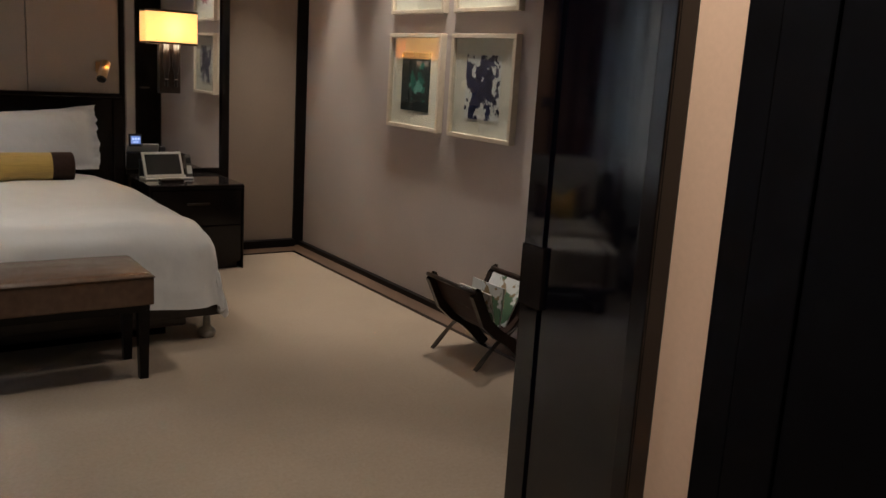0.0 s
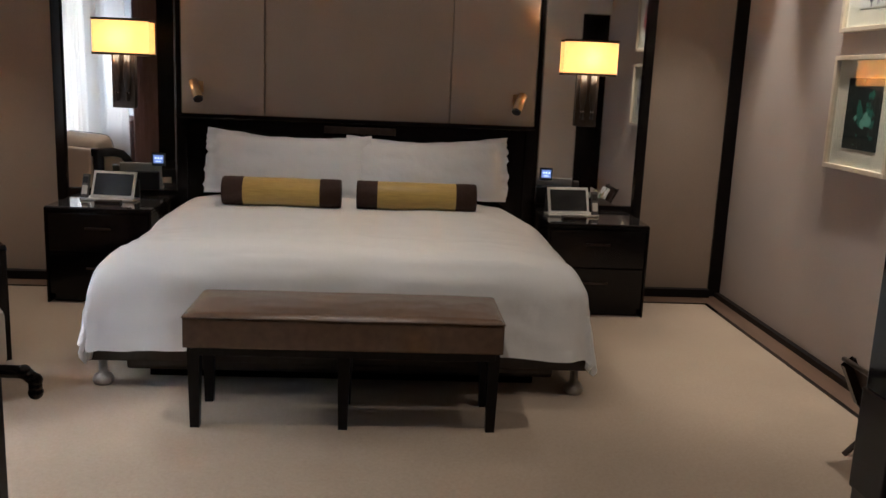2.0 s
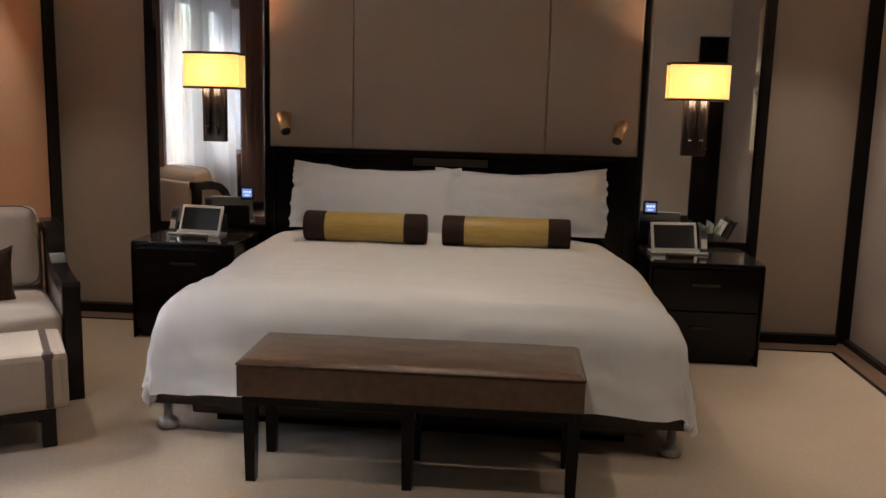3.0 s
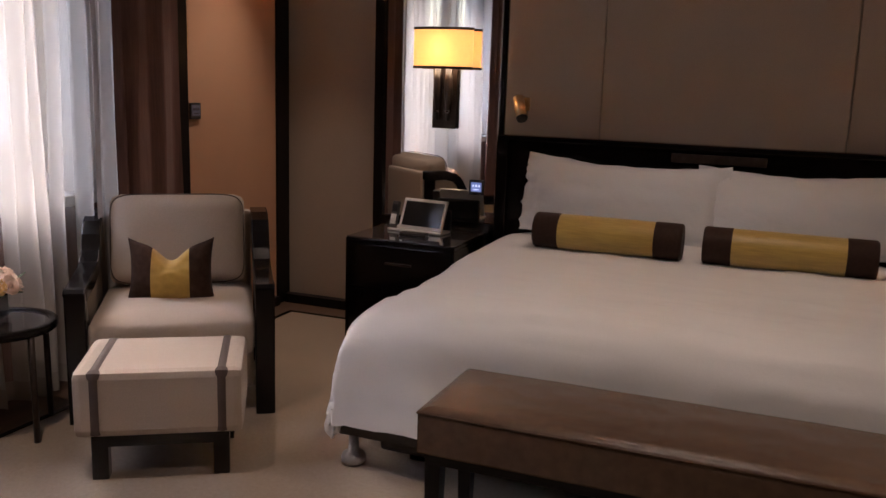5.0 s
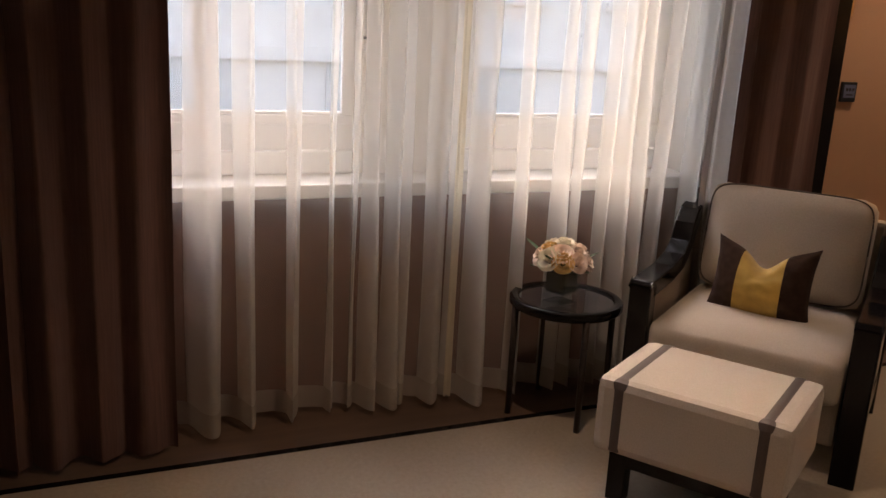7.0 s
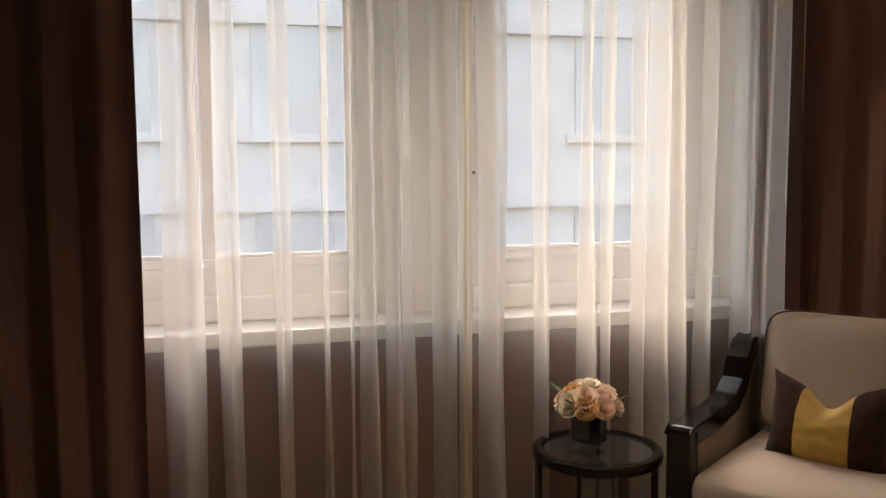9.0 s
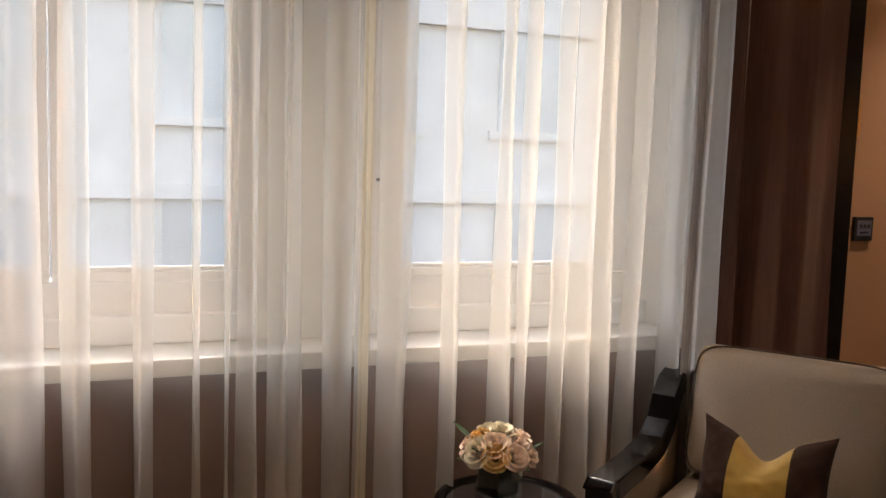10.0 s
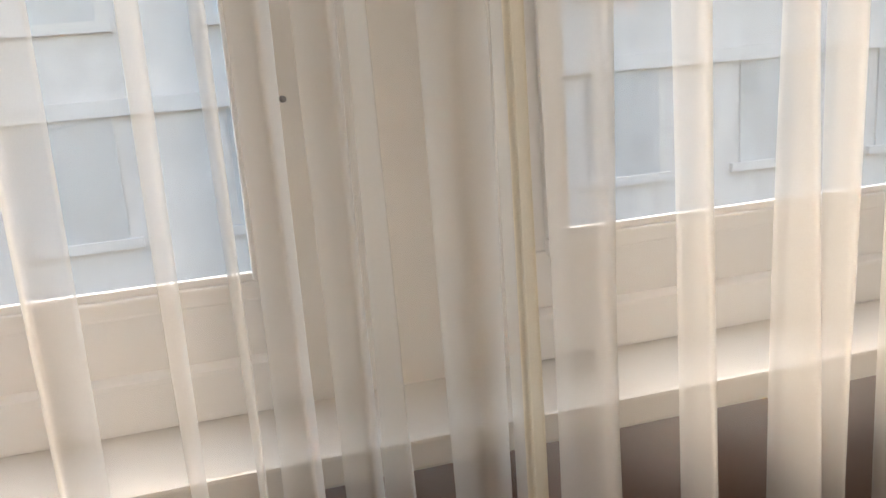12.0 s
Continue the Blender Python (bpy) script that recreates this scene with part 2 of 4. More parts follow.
# ---- mesh helpers ----
def box(bm, x0, x1, y0, y1, z0, z1, bevel=0.0, segments=2):
    r = bmesh.ops.create_cube(bm, size=1.0, matrix=Matrix.LocRotScale(((x0 + x1) / 2, (y0 + y1) / 2, (z0 + z1) / 2), None, (abs(x1 - x0), abs(y1 - y0), abs(z1 - z0))))
    if bevel:
        edges = {e for v in r["verts"] for e in v.link_edges}
        bmesh.ops.bevel(bm, geom=list(edges), offset=bevel, segments=segments, profile=0.6, affect="EDGES", clamp_overlap=True)
    return bm


def cyl(bm, a, b, r1, r2=None, n=16, caps=True):
    a, b = Vector(a), Vector(b)
    turn = (b - a).to_track_quat("Z", "Y").to_matrix().to_4x4()
    bmesh.ops.create_cone(bm, cap_ends=caps, segments=n, radius1=r1, radius2=r1 if r2 is None else r2, depth=(b - a).length, matrix=Matrix.Translation((a + b) / 2) @ turn)
    return bm


def mesh_from(name, bm, mat, smooth=False):
    me = bpy.data.meshes.new(name)
    bm.to_mesh(me)
    bm.free()
    me.materials.append(mat)
    if smooth:
        for p in me.polygons:
            p.use_smooth = True
    return me


def thing(name, label, category, place=(0, 0, 0), turn=0, group=""):
    ob = new(name)
    ob.matrix_world = pose(*place, 0, 0, turn)
    return tagged(ob, label, category, group)


def part(name, bm, mat, parent, label="", smooth=False):
    ob = new(name, mesh_from(name, bm, mat, smooth))
    ob.parent = parent
    return tagged(ob, label)


def boxpart(name, dims, mat, parent, label="", bevel=0.004):
    return part(name, box(bmesh.new(), *dims, bevel), mat, parent, label)


def structure(name, bm, mat, label="", category="", smooth=False):
    return tagged(new(name, mesh_from(name, bm, mat, smooth)), label, category, "", "structure")


def strip(bm, rings):
    """Quads between rows of points of equal length."""
    rows = [[bm.verts.new(p) for p in ring] for ring in rings]
    for a, b in zip(rows, rows[1:]):
        for i in range(len(a) - 1):
            bm.faces.new((a[i], a[i + 1], b[i + 1], b[i]))
    return rows


def lathe(bm, profile, n=24, centre=(0, 0)):
    rings = []
    for r, z in profile:
        rings.append([(centre[0] + r * math.cos(2 * math.pi * i / n), centre[1] + r * math.sin(2 * math.pi * i / n), z) for i in range(n + 1)])
    strip(bm, rings)
    bmesh.ops.remove_doubles(bm, verts=bm.verts, dist=1e-5)
    bmesh.ops.recalc_face_normals(bm, faces=bm.faces)
    return bm


# ---- plan ----
XL, XR, YB = -1.812, 3.282, 7.72      # panelled left wall, right wall, bed wall
XW, YE = -2.0, 0.2                  # window wall face, end wall behind the walk
POST0, POST1 = 6.625, 6.735          # dark post between drapes and panel
BORDER_R, BORDER_L, BORDER_B = 3.092, -1.625, 7.475

# floor: carpet field with a timber border let in round it
structure("floor", box(bmesh.new(), BORDER_L, BORDER_R, YE, BORDER_B, -0.1, 0.0), CARPET, "beige cut-pile wool carpet", "carpet")
bm = bmesh.new()
box(bm, -2.4, BORDER_L - 0.025, YE, YB + 0.2, -0.1, -0.004)
box(bm, BORDER_R + 0.025, XR + 0.2, YE, YB + 0.2, -0.1, -0.004)
box(bm, BORDER_L - 0.025, BORDER_R + 0.025, BORDER_B + 0.025, YB + 0.2, -0.1, -0.004)
structure("floor_border", bm, BORDER, "dark brown timber floor border round the carpet", "floor")
bm = bmesh.new()
box(bm, BORDER_L - 0.025, BORDER_L, YE, BORDER_B, -0.1, 0.003)
box(bm, BORDER_R, BORDER_R + 0.025, YE, BORDER_B, -0.1, 0.003)
box(bm, BORDER_L - 0.025, BORDER_R + 0.025, BORDER_B, BORDER_B + 0.025, -0.1, 0.003)
structure("trim_carpet_edge", bm, BLACK, "black edging strip along the carpet", "trim")

structure("ceiling", box(bmesh.new(), -2.4, XR + 0.2, YE - 0.2, YB + 0.2, CEIL, CEIL + 0.15), PLASTER, "plain white plaster ceiling", "ceiling")
structure("wall_bed", box(bmesh.new(), -2.4, XR + 0.2, YB + 0.012, YB + 0.2, -0.1, CEIL), FABRIC, "taupe fabric wall behind the bed", "wall")
structure("wall_right", box(bmesh.new(), XR, XR + 0.2, YE, YB + 0.012, -0.1, CEIL), PALE, "pale pinkish fabric-covered wall with framed prints", "wall")
# out of view; dark wood chosen to cut bounce on the bench front
structure("wall_end", box(bmesh.new(), -2.4, XR + 0.2, YE - 0.2, YE, -0.1, CEIL), DARKWOOD, "unseen end wall, darkened to hold back bounce light", "wall")
structure("wall_left_panelled", box(bmesh.new(), XL - 0.2, XL, POST1, YB + 0.012, -0.1, CEIL), LAMPLITWALL, "fabric wall panel beside the drapes, lamp warmth in its colour", "wall")
# side return at the end of the window bay
structure("wall_bay_return", box(bmesh.new(), -2.4, XL - 0.2, POST1 - 0.1, YB + 0.012, -0.1, CEIL), PALE, "return wall of the window bay", "wall")
structure("post_left", box(bmesh.new(), XL - 0.2, XL + 0.04, POST0, POST1, 0, CEIL, 0.003), SATIN, "black lacquered upright post beside the drapes", "trim")
structure("trim_corner_left", box(bmesh.new(), XL, XL + 0.014, YB - 0.122, YB + 0.012, 0, CEIL, 0.003), SATIN, "black upright trim in the wall corner", "trim")
structure("trim_corner_right", box(bmesh.new(), XR - 0.084, XR, YB - 0.010, YB + 0.012, 0, CEIL, 0.003), SATIN, "black upright trim in the wall corner", "trim")
bm = bmesh.new()
box(bm, XR - 0.038, XR, 3.96, YB - 0.010, -0.02, 0.028, 0.003)
structure("baseboard_right", bm, SATIN, "low black lacquered baseboard", "baseboard")
structure("baseboard_bed", box(bmesh.new(), 2.67, XR - 0.085, YB - 0.045, YB + 0.012, -0.02, 0.052, 0.003), SATIN, "low black lacquered baseboard", "baseboard")
structure("baseboard_bed_left", box(bmesh.new(), XL + 0.015, -1.20, YB - 0.05, YB + 0.012, -0.02, 0.052, 0.003), SATIN, "low black lacquered baseboard", "baseboard")
structure("baseboard_left", box(bmesh.new(), XL, XL + 0.03, POST1, YB - 0.123, -0.02, 0.052, 0.003), SATIN, "low black lacquered baseboard", "baseboard")

# window wall with two openings
W1, W2 = (3.20, 4.775), (5.165, 6.20)
HEADZ, SILLZ = 2.40, 0.83
bm = bmesh.new()
box(bm, -2.35, XW, YE, W1[0], SILLZ - 0.03, CEIL)
box(bm, -2.35, -2.168, W1[1], W2[0], SILLZ - 0.03, CEIL)
box(bm, -2.35, XW, W2[1], 6.635, SILLZ - 0.03, CEIL)
box(bm, -2.35, XW, W1[0], W1[1], HEADZ, CEIL)
box(bm, -2.35, XW, W2[0], W2[1], HEADZ, CEIL)
structure("wall_window", bm, WINDOWWALL, "pale wall below and between the windows", "wall")
structure("wall_under_sill", box(bmesh.new(), -2.35, XW, YE, 6.635, -0.1, SILLZ - 0.03), UNDERSILL, "dark taupe wall below the window sill", "wall")
structure("sill", box(bmesh.new(), -2.20, -1.952, W1[0] - 0.1, W2[1] + 0.12, SILLZ - 0.045, SILLZ + 0.005, 0.006), SILL, "long white window sill", "window sill")


def window(name, y0, y1, split, both=True):
    w = tagged(new(name), "white-framed double casement window", "window", "", "structure")
    x0, x1 = -2.26, -2.206
    boxpart("window_frame", (x0, x1, y0, y1, SILLZ + 0.004, 1.024), UPVC, w, "", 0.004)
    boxpart("window_sill", (x1, -2.158, y0, y1, SILLZ + 0.006, 0.922), UPVC, w, "raised white ledge", 0.008)
    boxpart("window_frame", (x0, x1, y0, y1, HEADZ - 0.06, HEADZ), UPVC, w, "", 0.004)
    boxpart("window_frame", (x0, x1, y0, y0 + 0.080, 1.024, HEADZ - 0.06), UPVC, w, "", 0.004)
    boxpart("window_frame", (x0, x1, y1 - 0.045, y1, 1.024, HEADZ - 0.06), UPVC, w, "", 0.004)
    edges = [y0 + 0.055, split, y1 - 0.022] if both else [y0 + 0.055, split]
    if not both:
        boxpart("side_panel", (x0, x1 + 0.012, split, y1 - 0.046, 1.026, HEADZ - 0.062), UPVC, w, "solid white side panel", 0.004)
    for a, b in zip(edges, edges[1:]):
        s = boxpart("sash", (-2.204, -2.182, a + 0.002, b - 0.002, 1.018, 1.050), UPVC, w, "", 0.005)
        boxpart("glazing_bead", (-2.204, -2.190, a + 0.036, b - 0.036, 1.050, 1.064), UPVC, s, "", 0.004)
        boxpart("sash_stile", (-2.204, -2.182, a + 0.002, a + 0.045, 1.050, HEADZ - 0.062), UPVC, s, "", 0.005)
        boxpart("sash_stile", (-2.204, -2.182, b - 0.045, b - 0.002, 1.050, HEADZ - 0.062), UPVC, s, "", 0.005)
        p = boxpart("pane", (-2.200, -2.196, a + 0.045, b - 0.045, 1.064, HEADZ - 0.064), PANE, w, "", 0.0)
        p.visible_shadow = False
    return w


window("window_1", W1[0], W1[1], 4.22)
for y in (4.786, 5.173):
    k = thing("window_stop", "small black rubber stop on the window pier", "window stop", (-2.168, y, 1.335), 0, "stops on the window pier")
    part("knob", cyl(bmesh.new(), (0, 0, 0), (0.010, 0, 0), 0.006, 0.005, 10), BLACKPLASTIC, k, "", True)
window("window_2", W2[0], W2[1], 6.03, False)


# ---- hangings ----
def folds(y0, y1, x0, amp, wave, seed, overlap, per=14):
    """Plan line of a hung cloth: waves of uneven width that lap over one another."""
    rnd = random.Random(seed)
    line, y = [], y0
    while y < y1:
        w = wave * rnd.uniform(0.65, 1.45)
        a = amp * rnd.uniform(0.7, 1.25)
        o = overlap * rnd.uniform(0.5, 1.5)
        for i in range(per):
            f = 2 * math.pi * i / per
            line.append((x0 + a * math.sin(f), y + w * i / per + o * math.sin(2 * f)))
        y += w
    return line


def hanging(name, line, z0, z1, mat, label, category, flare=0.25, seed=1, hem=None, rows=14):
    t = thing(name, label, category, (0, 0, 0))
    mx = sum(p[0] for p in line) / len(line)
    bm = bmesh.new()
    rings = []
    for k in range(rows + 1):
        z = z0 + (z1 - z0) * k / rows
        f = 1 + flare * (1 - k / rows)
        ring = []
        for i, (x, y, *_) in enumerate(line):
            wob = noise.noise(Vector((i * 0.11, z * 0.9, seed * 7.3)))
            ring.append((mx + (x - mx) * f + 0.012 * wob, y + 0.020 * wob * (1 - k / rows * 0.5), z + (0.006 * noise.noise(Vector((i * 0.2, 3, seed))) if k == 0 else 0)))
        rings.append(ring)
    strip(bm, rings)
    cloth = part("cloth", bm, mat, t, "", True)
    if len(line[0]) > 2:
        cloth.data.materials.append(PLEATED)
        dense = [int(p[2]) for p in line]
        for i, face in enumerate(cloth.data.polygons):
            face.material_index = dense[i % (len(line) - 1)]
    if hem:
        bm = bmesh.new()
        strip(bm, [[(x + 0.003, y, z) for x, y, z in rings[0]], [(a[0] + 0.003 + (b[0] - a[0]) * 0.5, a[1] + (b[1] - a[1]) * 0.5, a[2] + (b[2] - a[2]) * 0.5) for a, b in zip(rings[0], rings[1])]])
        part("hem", bm, hem, t, "doubled hem", True)
    return t


def pleats(y0, y1, x0, strips, seed):
    """Plan line of a sheer: thin flat runs between gathered folds, which are marked as dense."""
    rnd = random.Random(seed)
    line = []

    def run(a, b, xa, xb, bulge, n, dense):
        skew = rnd.uniform(0.6, 1.7)
        for i in range(n):
            f = i / n
            line.append((x0 + xa + (xb - xa) * f + bulge * math.sin(math.pi * f ** skew), a + (b - a) * f, dense))

    y = y0
    for a, b in strips:
        run(y, a, -0.012, 0.006, rnd.uniform(-0.010, 0.002), max(3, int((a - y) / 0.012)), False)
        c = b - a
        depth = min(0.070, 0.016 + 0.60 * c) * rnd.uniform(0.8, 1.15)
        run(a, b, 0.006, 0.004, depth, 14, True)
        run(b, b - 0.22 * c, 0.004, -0.010, 0.0, 4, False)
        run(b - 0.22 * c, b, -0.010, -0.012, 0.0, 4, False)
        y = b
    run(y, y1, -0.012, 0.0, 0.0, 4, False)
    return line


NEAR = [(4.10, 4.215), (4.255, 4.33), (4.425, 4.485), (4.578, 4.605), (4.66, 4.68), (4.70, 4.755), (4.777, 4.838), (4.842, 4.875), (4.93, 5.03), (5.035, 5.062)]
FAR = [(5.09, 5.19), (5.28, 5.34), (5.45, 5.50), (5.53, 5.57), (5.645, 5.695), (5.70, 5.78), (5.785, 5.85), (5.915, 5.96), (6.05, 6.12)]
near_line = pleats(4.02, 5.09, -1.892, NEAR, 11)
far_line = pleats(5.04, 6.19, -1.868, FAR, 23)
near = hanging("sheer_curtain", near_line, 0.02, CEIL, SHEER, "translucent cream sheer curtain drawn across the window", "sheer curtain", 0.7, 3, HEM, 16)
bm = bmesh.new()
SELVAGE = gauze("yellowed_sheer_selvage", (0.88, 0.80, 0.62), 0.30, 400)
strip(bm, [[(-1.838 + 0.010 * math.sin(u * 9) + 0.006 * noise.noise(Vector((u, z * 2, 1))), 5.030 + 0.028 * u + 0.006 * noise.noise(Vector((2, z * 1.4, 5))), z) for u in (0, 0.2, 0.4, 0.6, 0.8, 1.0)] for z in [0.03 + 0.1345 * k for k in range(21)]])
part("selvage", bm, SELVAGE, near, "yellowed doubled selvage", True)
hanging("sheer_curtain", far_line, 0.02, CEIL, SHEER, "translucent cream sheer curtain drawn across the window", "sheer curtain", 0.7, 4, HEM, 16)
hanging("drape", folds(3.24, 3.96, -1.745, 0.030, 0.125, 5, 0.003, 24), 0.012, CEIL, DRAPE, "floor-length taupe drape gathered at the window's end", "curtain", 0.15, 5, DRAPE)
hanging("drape", folds(6.18, 6.615, -1.750, 0.024, 0.135, 8, 0.003, 24), 0.012, CEIL, DRAPE, "floor-length taupe drape gathered behind the armchair", "curtain", 0.15, 6, DRAPE)
lin = hanging("drape_lining", folds(6.085, 6.19, -1.765, 0.014, 0.075, 9, 0.006), 0.02, CEIL, LINING, "silvery lining edge of the drawn-back drape", "curtain lining", 0.2, 9)

bm = bmesh.new()
RIBBON = gauze("grey_edge_ribbon", (0.46, 0.41, 0.38), 0.02, 60)
tape = folds(6.065, 6.09, -1.756, 0.006, 0.022, 3, 0.002)
strip(bm, [[(x + 0.006 * noise.noise(Vector((0, z * 2.2, 4))), y + 0.010 * noise.noise(Vector((1, z * 1.7, 2))), z) for x, y in tape] for z in [0.02 + 0.15 * k for k in range(19)]])
part("edge_tape", bm, RIBBON, lin, "gathered edge tape", True)

# ---- outside ----
structure("ground", box(bmesh.new(), -400, -2.6, -400, 400, -12.2, -12.0), ASPHALT, "grey street far below the window", "street")
house = thing("facade_building", "pale grey stone building across the street", "building", (-15, 0, -12))
boxpart("wall", (-6, 0, -25, 35, 0, 21), FACADE, house, "", 0.0)
boxpart("roof", (-6.3, 0.5, -25.3, 35.3, 21, 21.7), FACADE, house, "", 0.0)
fw = mesh_from("window", box(bmesh.new(), -0.1, 0.03, -0.7, 0.7, 0, 1.9, 0.0), HAZYFACADEGLASS)
fs = mesh_from("sill", box(bmesh.new(), 0, 0.10, -0.9, 0.9, -0.16, 0, 0.0), FACADE)
for k in range(6):
    boxpart("cornice", (0.0, 0.12, -25, 35, 2.75 + k * 3.3, 3.0 + k * 3.3), FACADE, house, "", 0.0)
    for j in range(18):
        o = new("window", fw)
        o.parent = house
        o.location = (0.02, -22 + j * 3.1, 0.85 + k * 3.3)
        o = new("sill", fs)
        o.parent = house
        o.location = (0.0, -22 + j * 3.1, 0.85 + k * 3.3)

# ---- partition and black doors beside the start of the walk ----
XP = 1.60
structure("wall_partition", box(bmesh.new(), XP, XP + 0.14, 2.468, 2.573, 0, CEIL), PEACH, "narrow peach-painted wall pier between black doors", "wall")
structure("trim_jamb", box(bmesh.new(), XP - 0.01, XP + 0.14, 2.405, 2.468, 0, CEIL, 0.003), MATTE, "dark timber door jamb", "door frame")
d = tagged(new("door_1"), "black lacquered door leaf standing open into the bedroom", "door", "", "structure")
boxpart("leaf", (XP - 0.045, XP, 2.573, 2.918, 0.012, 2.6), GLOSS, d, "", 0.002)
boxpart("stile", (XP - 0.052, XP - 0.045, 2.860, 2.918, 0.012, 2.6), GLOSS, d, "", 0.002)
boxpart("stile", (XP - 0.052, XP - 0.045, 2.573, 2.610, 0.012, 2.6), BLACK, d, "", 0.002)
lk = boxpart("lock_plate", (XP - 0.055, XP + 0.003, 2.850, 2.921, 0.95, 1.08), BLACK, d, "black lock plate", 0.003)
part("lever", cyl(bmesh.new(), (XP + 0.0, 2.912, 1.16), (XP + 0.07, 2.935, 1.16), 0.009), BRONZE, lk)
d2 = tagged(new("door_2"), "tall black lacquered closet door", "door", "", "structure")
boxpart("leaf", (XP - 0.005, XP + 0.045, 1.45, 2.402, 0.012, 2.5), MATTE, d2, "", 0.003)
boxpart("stile", (XP - 0.014, XP - 0.005, 2.31, 2.402, 0.012, 2.5), MATTE, d2, "", 0.003)
structure("wall_partition_back", box(bmesh.new(), XP, XP + 0.14, YE, 1.447, 0, CEIL), PALE, "plain pale partition wall", "wall")
# wall across the room's far right end, with a black door
structure("wall_right_end", box(bmesh.new(), 2.52, 2.98, 3.70, 3.96, 0, CEIL), PLASTER, "pale plaster wall beside the black door", "wall")
d3 = tagged(new("door_3"), "black lacquered door with a slim lever handle", "door", "", "structure")
boxpart("leaf", (2.98, 3.37, 3.86, 3.90, 0.0, 2.15), BLACK, d3, "", 0.003)
part("door_handle", cyl(bmesh.new(), (3.03, 3.97, 1.02), (3.13, 3.97, 1.02), 0.009), STEEL, d3, "slim steel lever")
structure("wall_over_door", box(bmesh.new(), 2.98, XR, 3.70, 3.96, 2.15, CEIL), PLASTER, "plaster above the black door", "wall")
# black panelling past the left drapes
structure("panelling_black", box(bmesh.new(), -1.99, -1.76, 1.2, 3.16, 0.0, CEIL, 0.004), BLACK, "black lacquered wall panelling beside the drapes", "wall panelling")

# ---- bed wall: panels, mirrors, headboard ----
panel_edges = [-0.395, 0.136, 1.338, 1.90]
for a, b in zip(panel_edges, panel_edges[1:]):
    p = thing("wall_panel", "taupe fabric upholstered wall panel above the headboard", "wall panel", ((a + b) / 2, YB + 0.012, 1.05), 0, "panels above the headboard")
    boxpart("padding", (-(b - a) / 2 + 0.003, (b - a) / 2 - 0.003, -0.034, 0.0, 0, CEIL - 1.05), FABRIC, p, "", 0.006)


def tall_mirror(x0, x1, outer):
    m = thing("wall_mirror", "tall wall mirror in a black lacquered frame", "mirror", ((x0 + x1) / 2, YB + 0.012, 0.53), 0, "mirrors beside the bed")
    h = (x1 - x0) / 2
    top = CEIL - 0.53
    boxpart("glass", (-h, h, -0.020, -0.006, 0.085, top), MIRROR, m, "", 0.0)
    o = 1 if outer > 0 else -1
    boxpart("frame_side", (o * h, o * (h + 0.06), -0.045, 0.0, 0.0, top), BLACK, m, "", 0.004)
    boxpart("frame_side", (-o * h, -o * (h + 0.028), -0.034, 0.0, 0.0, top), BLACK, m, "", 0.004)
    boxpart("metal_edge", (-o * (h - 0.014), -o * (h - 0.002), -0.030, -0.021, 0.085, top), STEEL, m, "polished steel edge strip", 0.003)
    boxpart("frame_bottom", (-h, h, -0.045, 0.0, 0.0, 0.083), BLACK, m, "", 0.004)
    return m


tall_mirror(-1.135, -0.425, -1)
tall_mirror(1.935, 2.605, 1)
structure("panel_under_mirror", box(bmesh.new(), -1.195, -0.40, YB - 0.02, YB + 0.012, 0, 0.53), BLACK, "black panel below the mirror", "wall panel")
structure("panel_under_mirror_right", box(bmesh.new(), 1.905, 2.665, YB - 0.02, YB + 0.012, 0, 0.53), BLACK, "black panel below the mirror", "wall panel")


def touch_panel(x, y, z, turn, glow=None):
    t = thing("touch_panel", "small black touch panel with a lit blue display", "control panel", (x, y, z), turn)
    boxpart("case", (-0.042, 0.042, -0.012, 0.0, -0.042, 0.042), BLACKPLASTIC, t, "", 0.003)
    d = boxpart("display", (-0.032, 0.032, -0.0135, -0.012, -0.024, 0.030), glow or PANELGLOW, t, "lit display", 0.0)
    for i in range(3):
        boxpart("icon", (-0.022 + i * 0.018, -0.012 + i * 0.018, -0.0150, -0.0135, 0.004, 0.016), PANELICON if glow is None else BRONZE, d, "", 0.0)
    boxpart("icon", (-0.018, 0.018, -0.0150, -0.0135, -0.014, -0.009), PANELICON if glow is None else BRONZE, d, "", 0.0)
    return t


touch_panel(-0.548, YB - 0.010, 0.815, 0)
touch_panel(2.005, YB - 0.010, 0.812, 0)
touch_panel(XL, 6.828, 1.211, 90, PANELDIM)

pull = thing("door_pull", "slim brass pull on the lamp-tinted wall panel", "handle", (XL, 6.765, 1.52), 0)
boxpart("bar", (0.008, 0.016, -0.007, 0.007, 0.0, 0.15), BRASS, pull, "", 0.003)
for z in (0.015, 0.135):
    boxpart("stud", (0.0, 0.008, -0.004, 0.004, z - 0.005, z + 0.005), BRASS, pull, "", 0.001)

# headboard
hb = thing("headboard", "black lacquered headboard with a recessed upper band", "headboard", (0.75, 7.686, 0))
boxpart("board", (-1.145, 1.145, -0.07, 0.0, 0.0, 1.098), BLACK, hb, "", 0.006)
boxpart("top_rail", (-1.150, 1.150, -0.095, 0.0, 1.100, 1.128), BLACK, hb, "", 0.006)
for s in (-1, 1):
    boxpart("side_rail", (s * 1.150, s * 1.085, -0.095, -0.071, 0.0, 1.098), BLACK, hb, "", 0.005)
boxpart("reading_shelf", (-0.22, 0.24, -0.083, -0.071, 1.035, 1.08), BRONZE, hb, "dark bronze inlaid plate", 0.003)


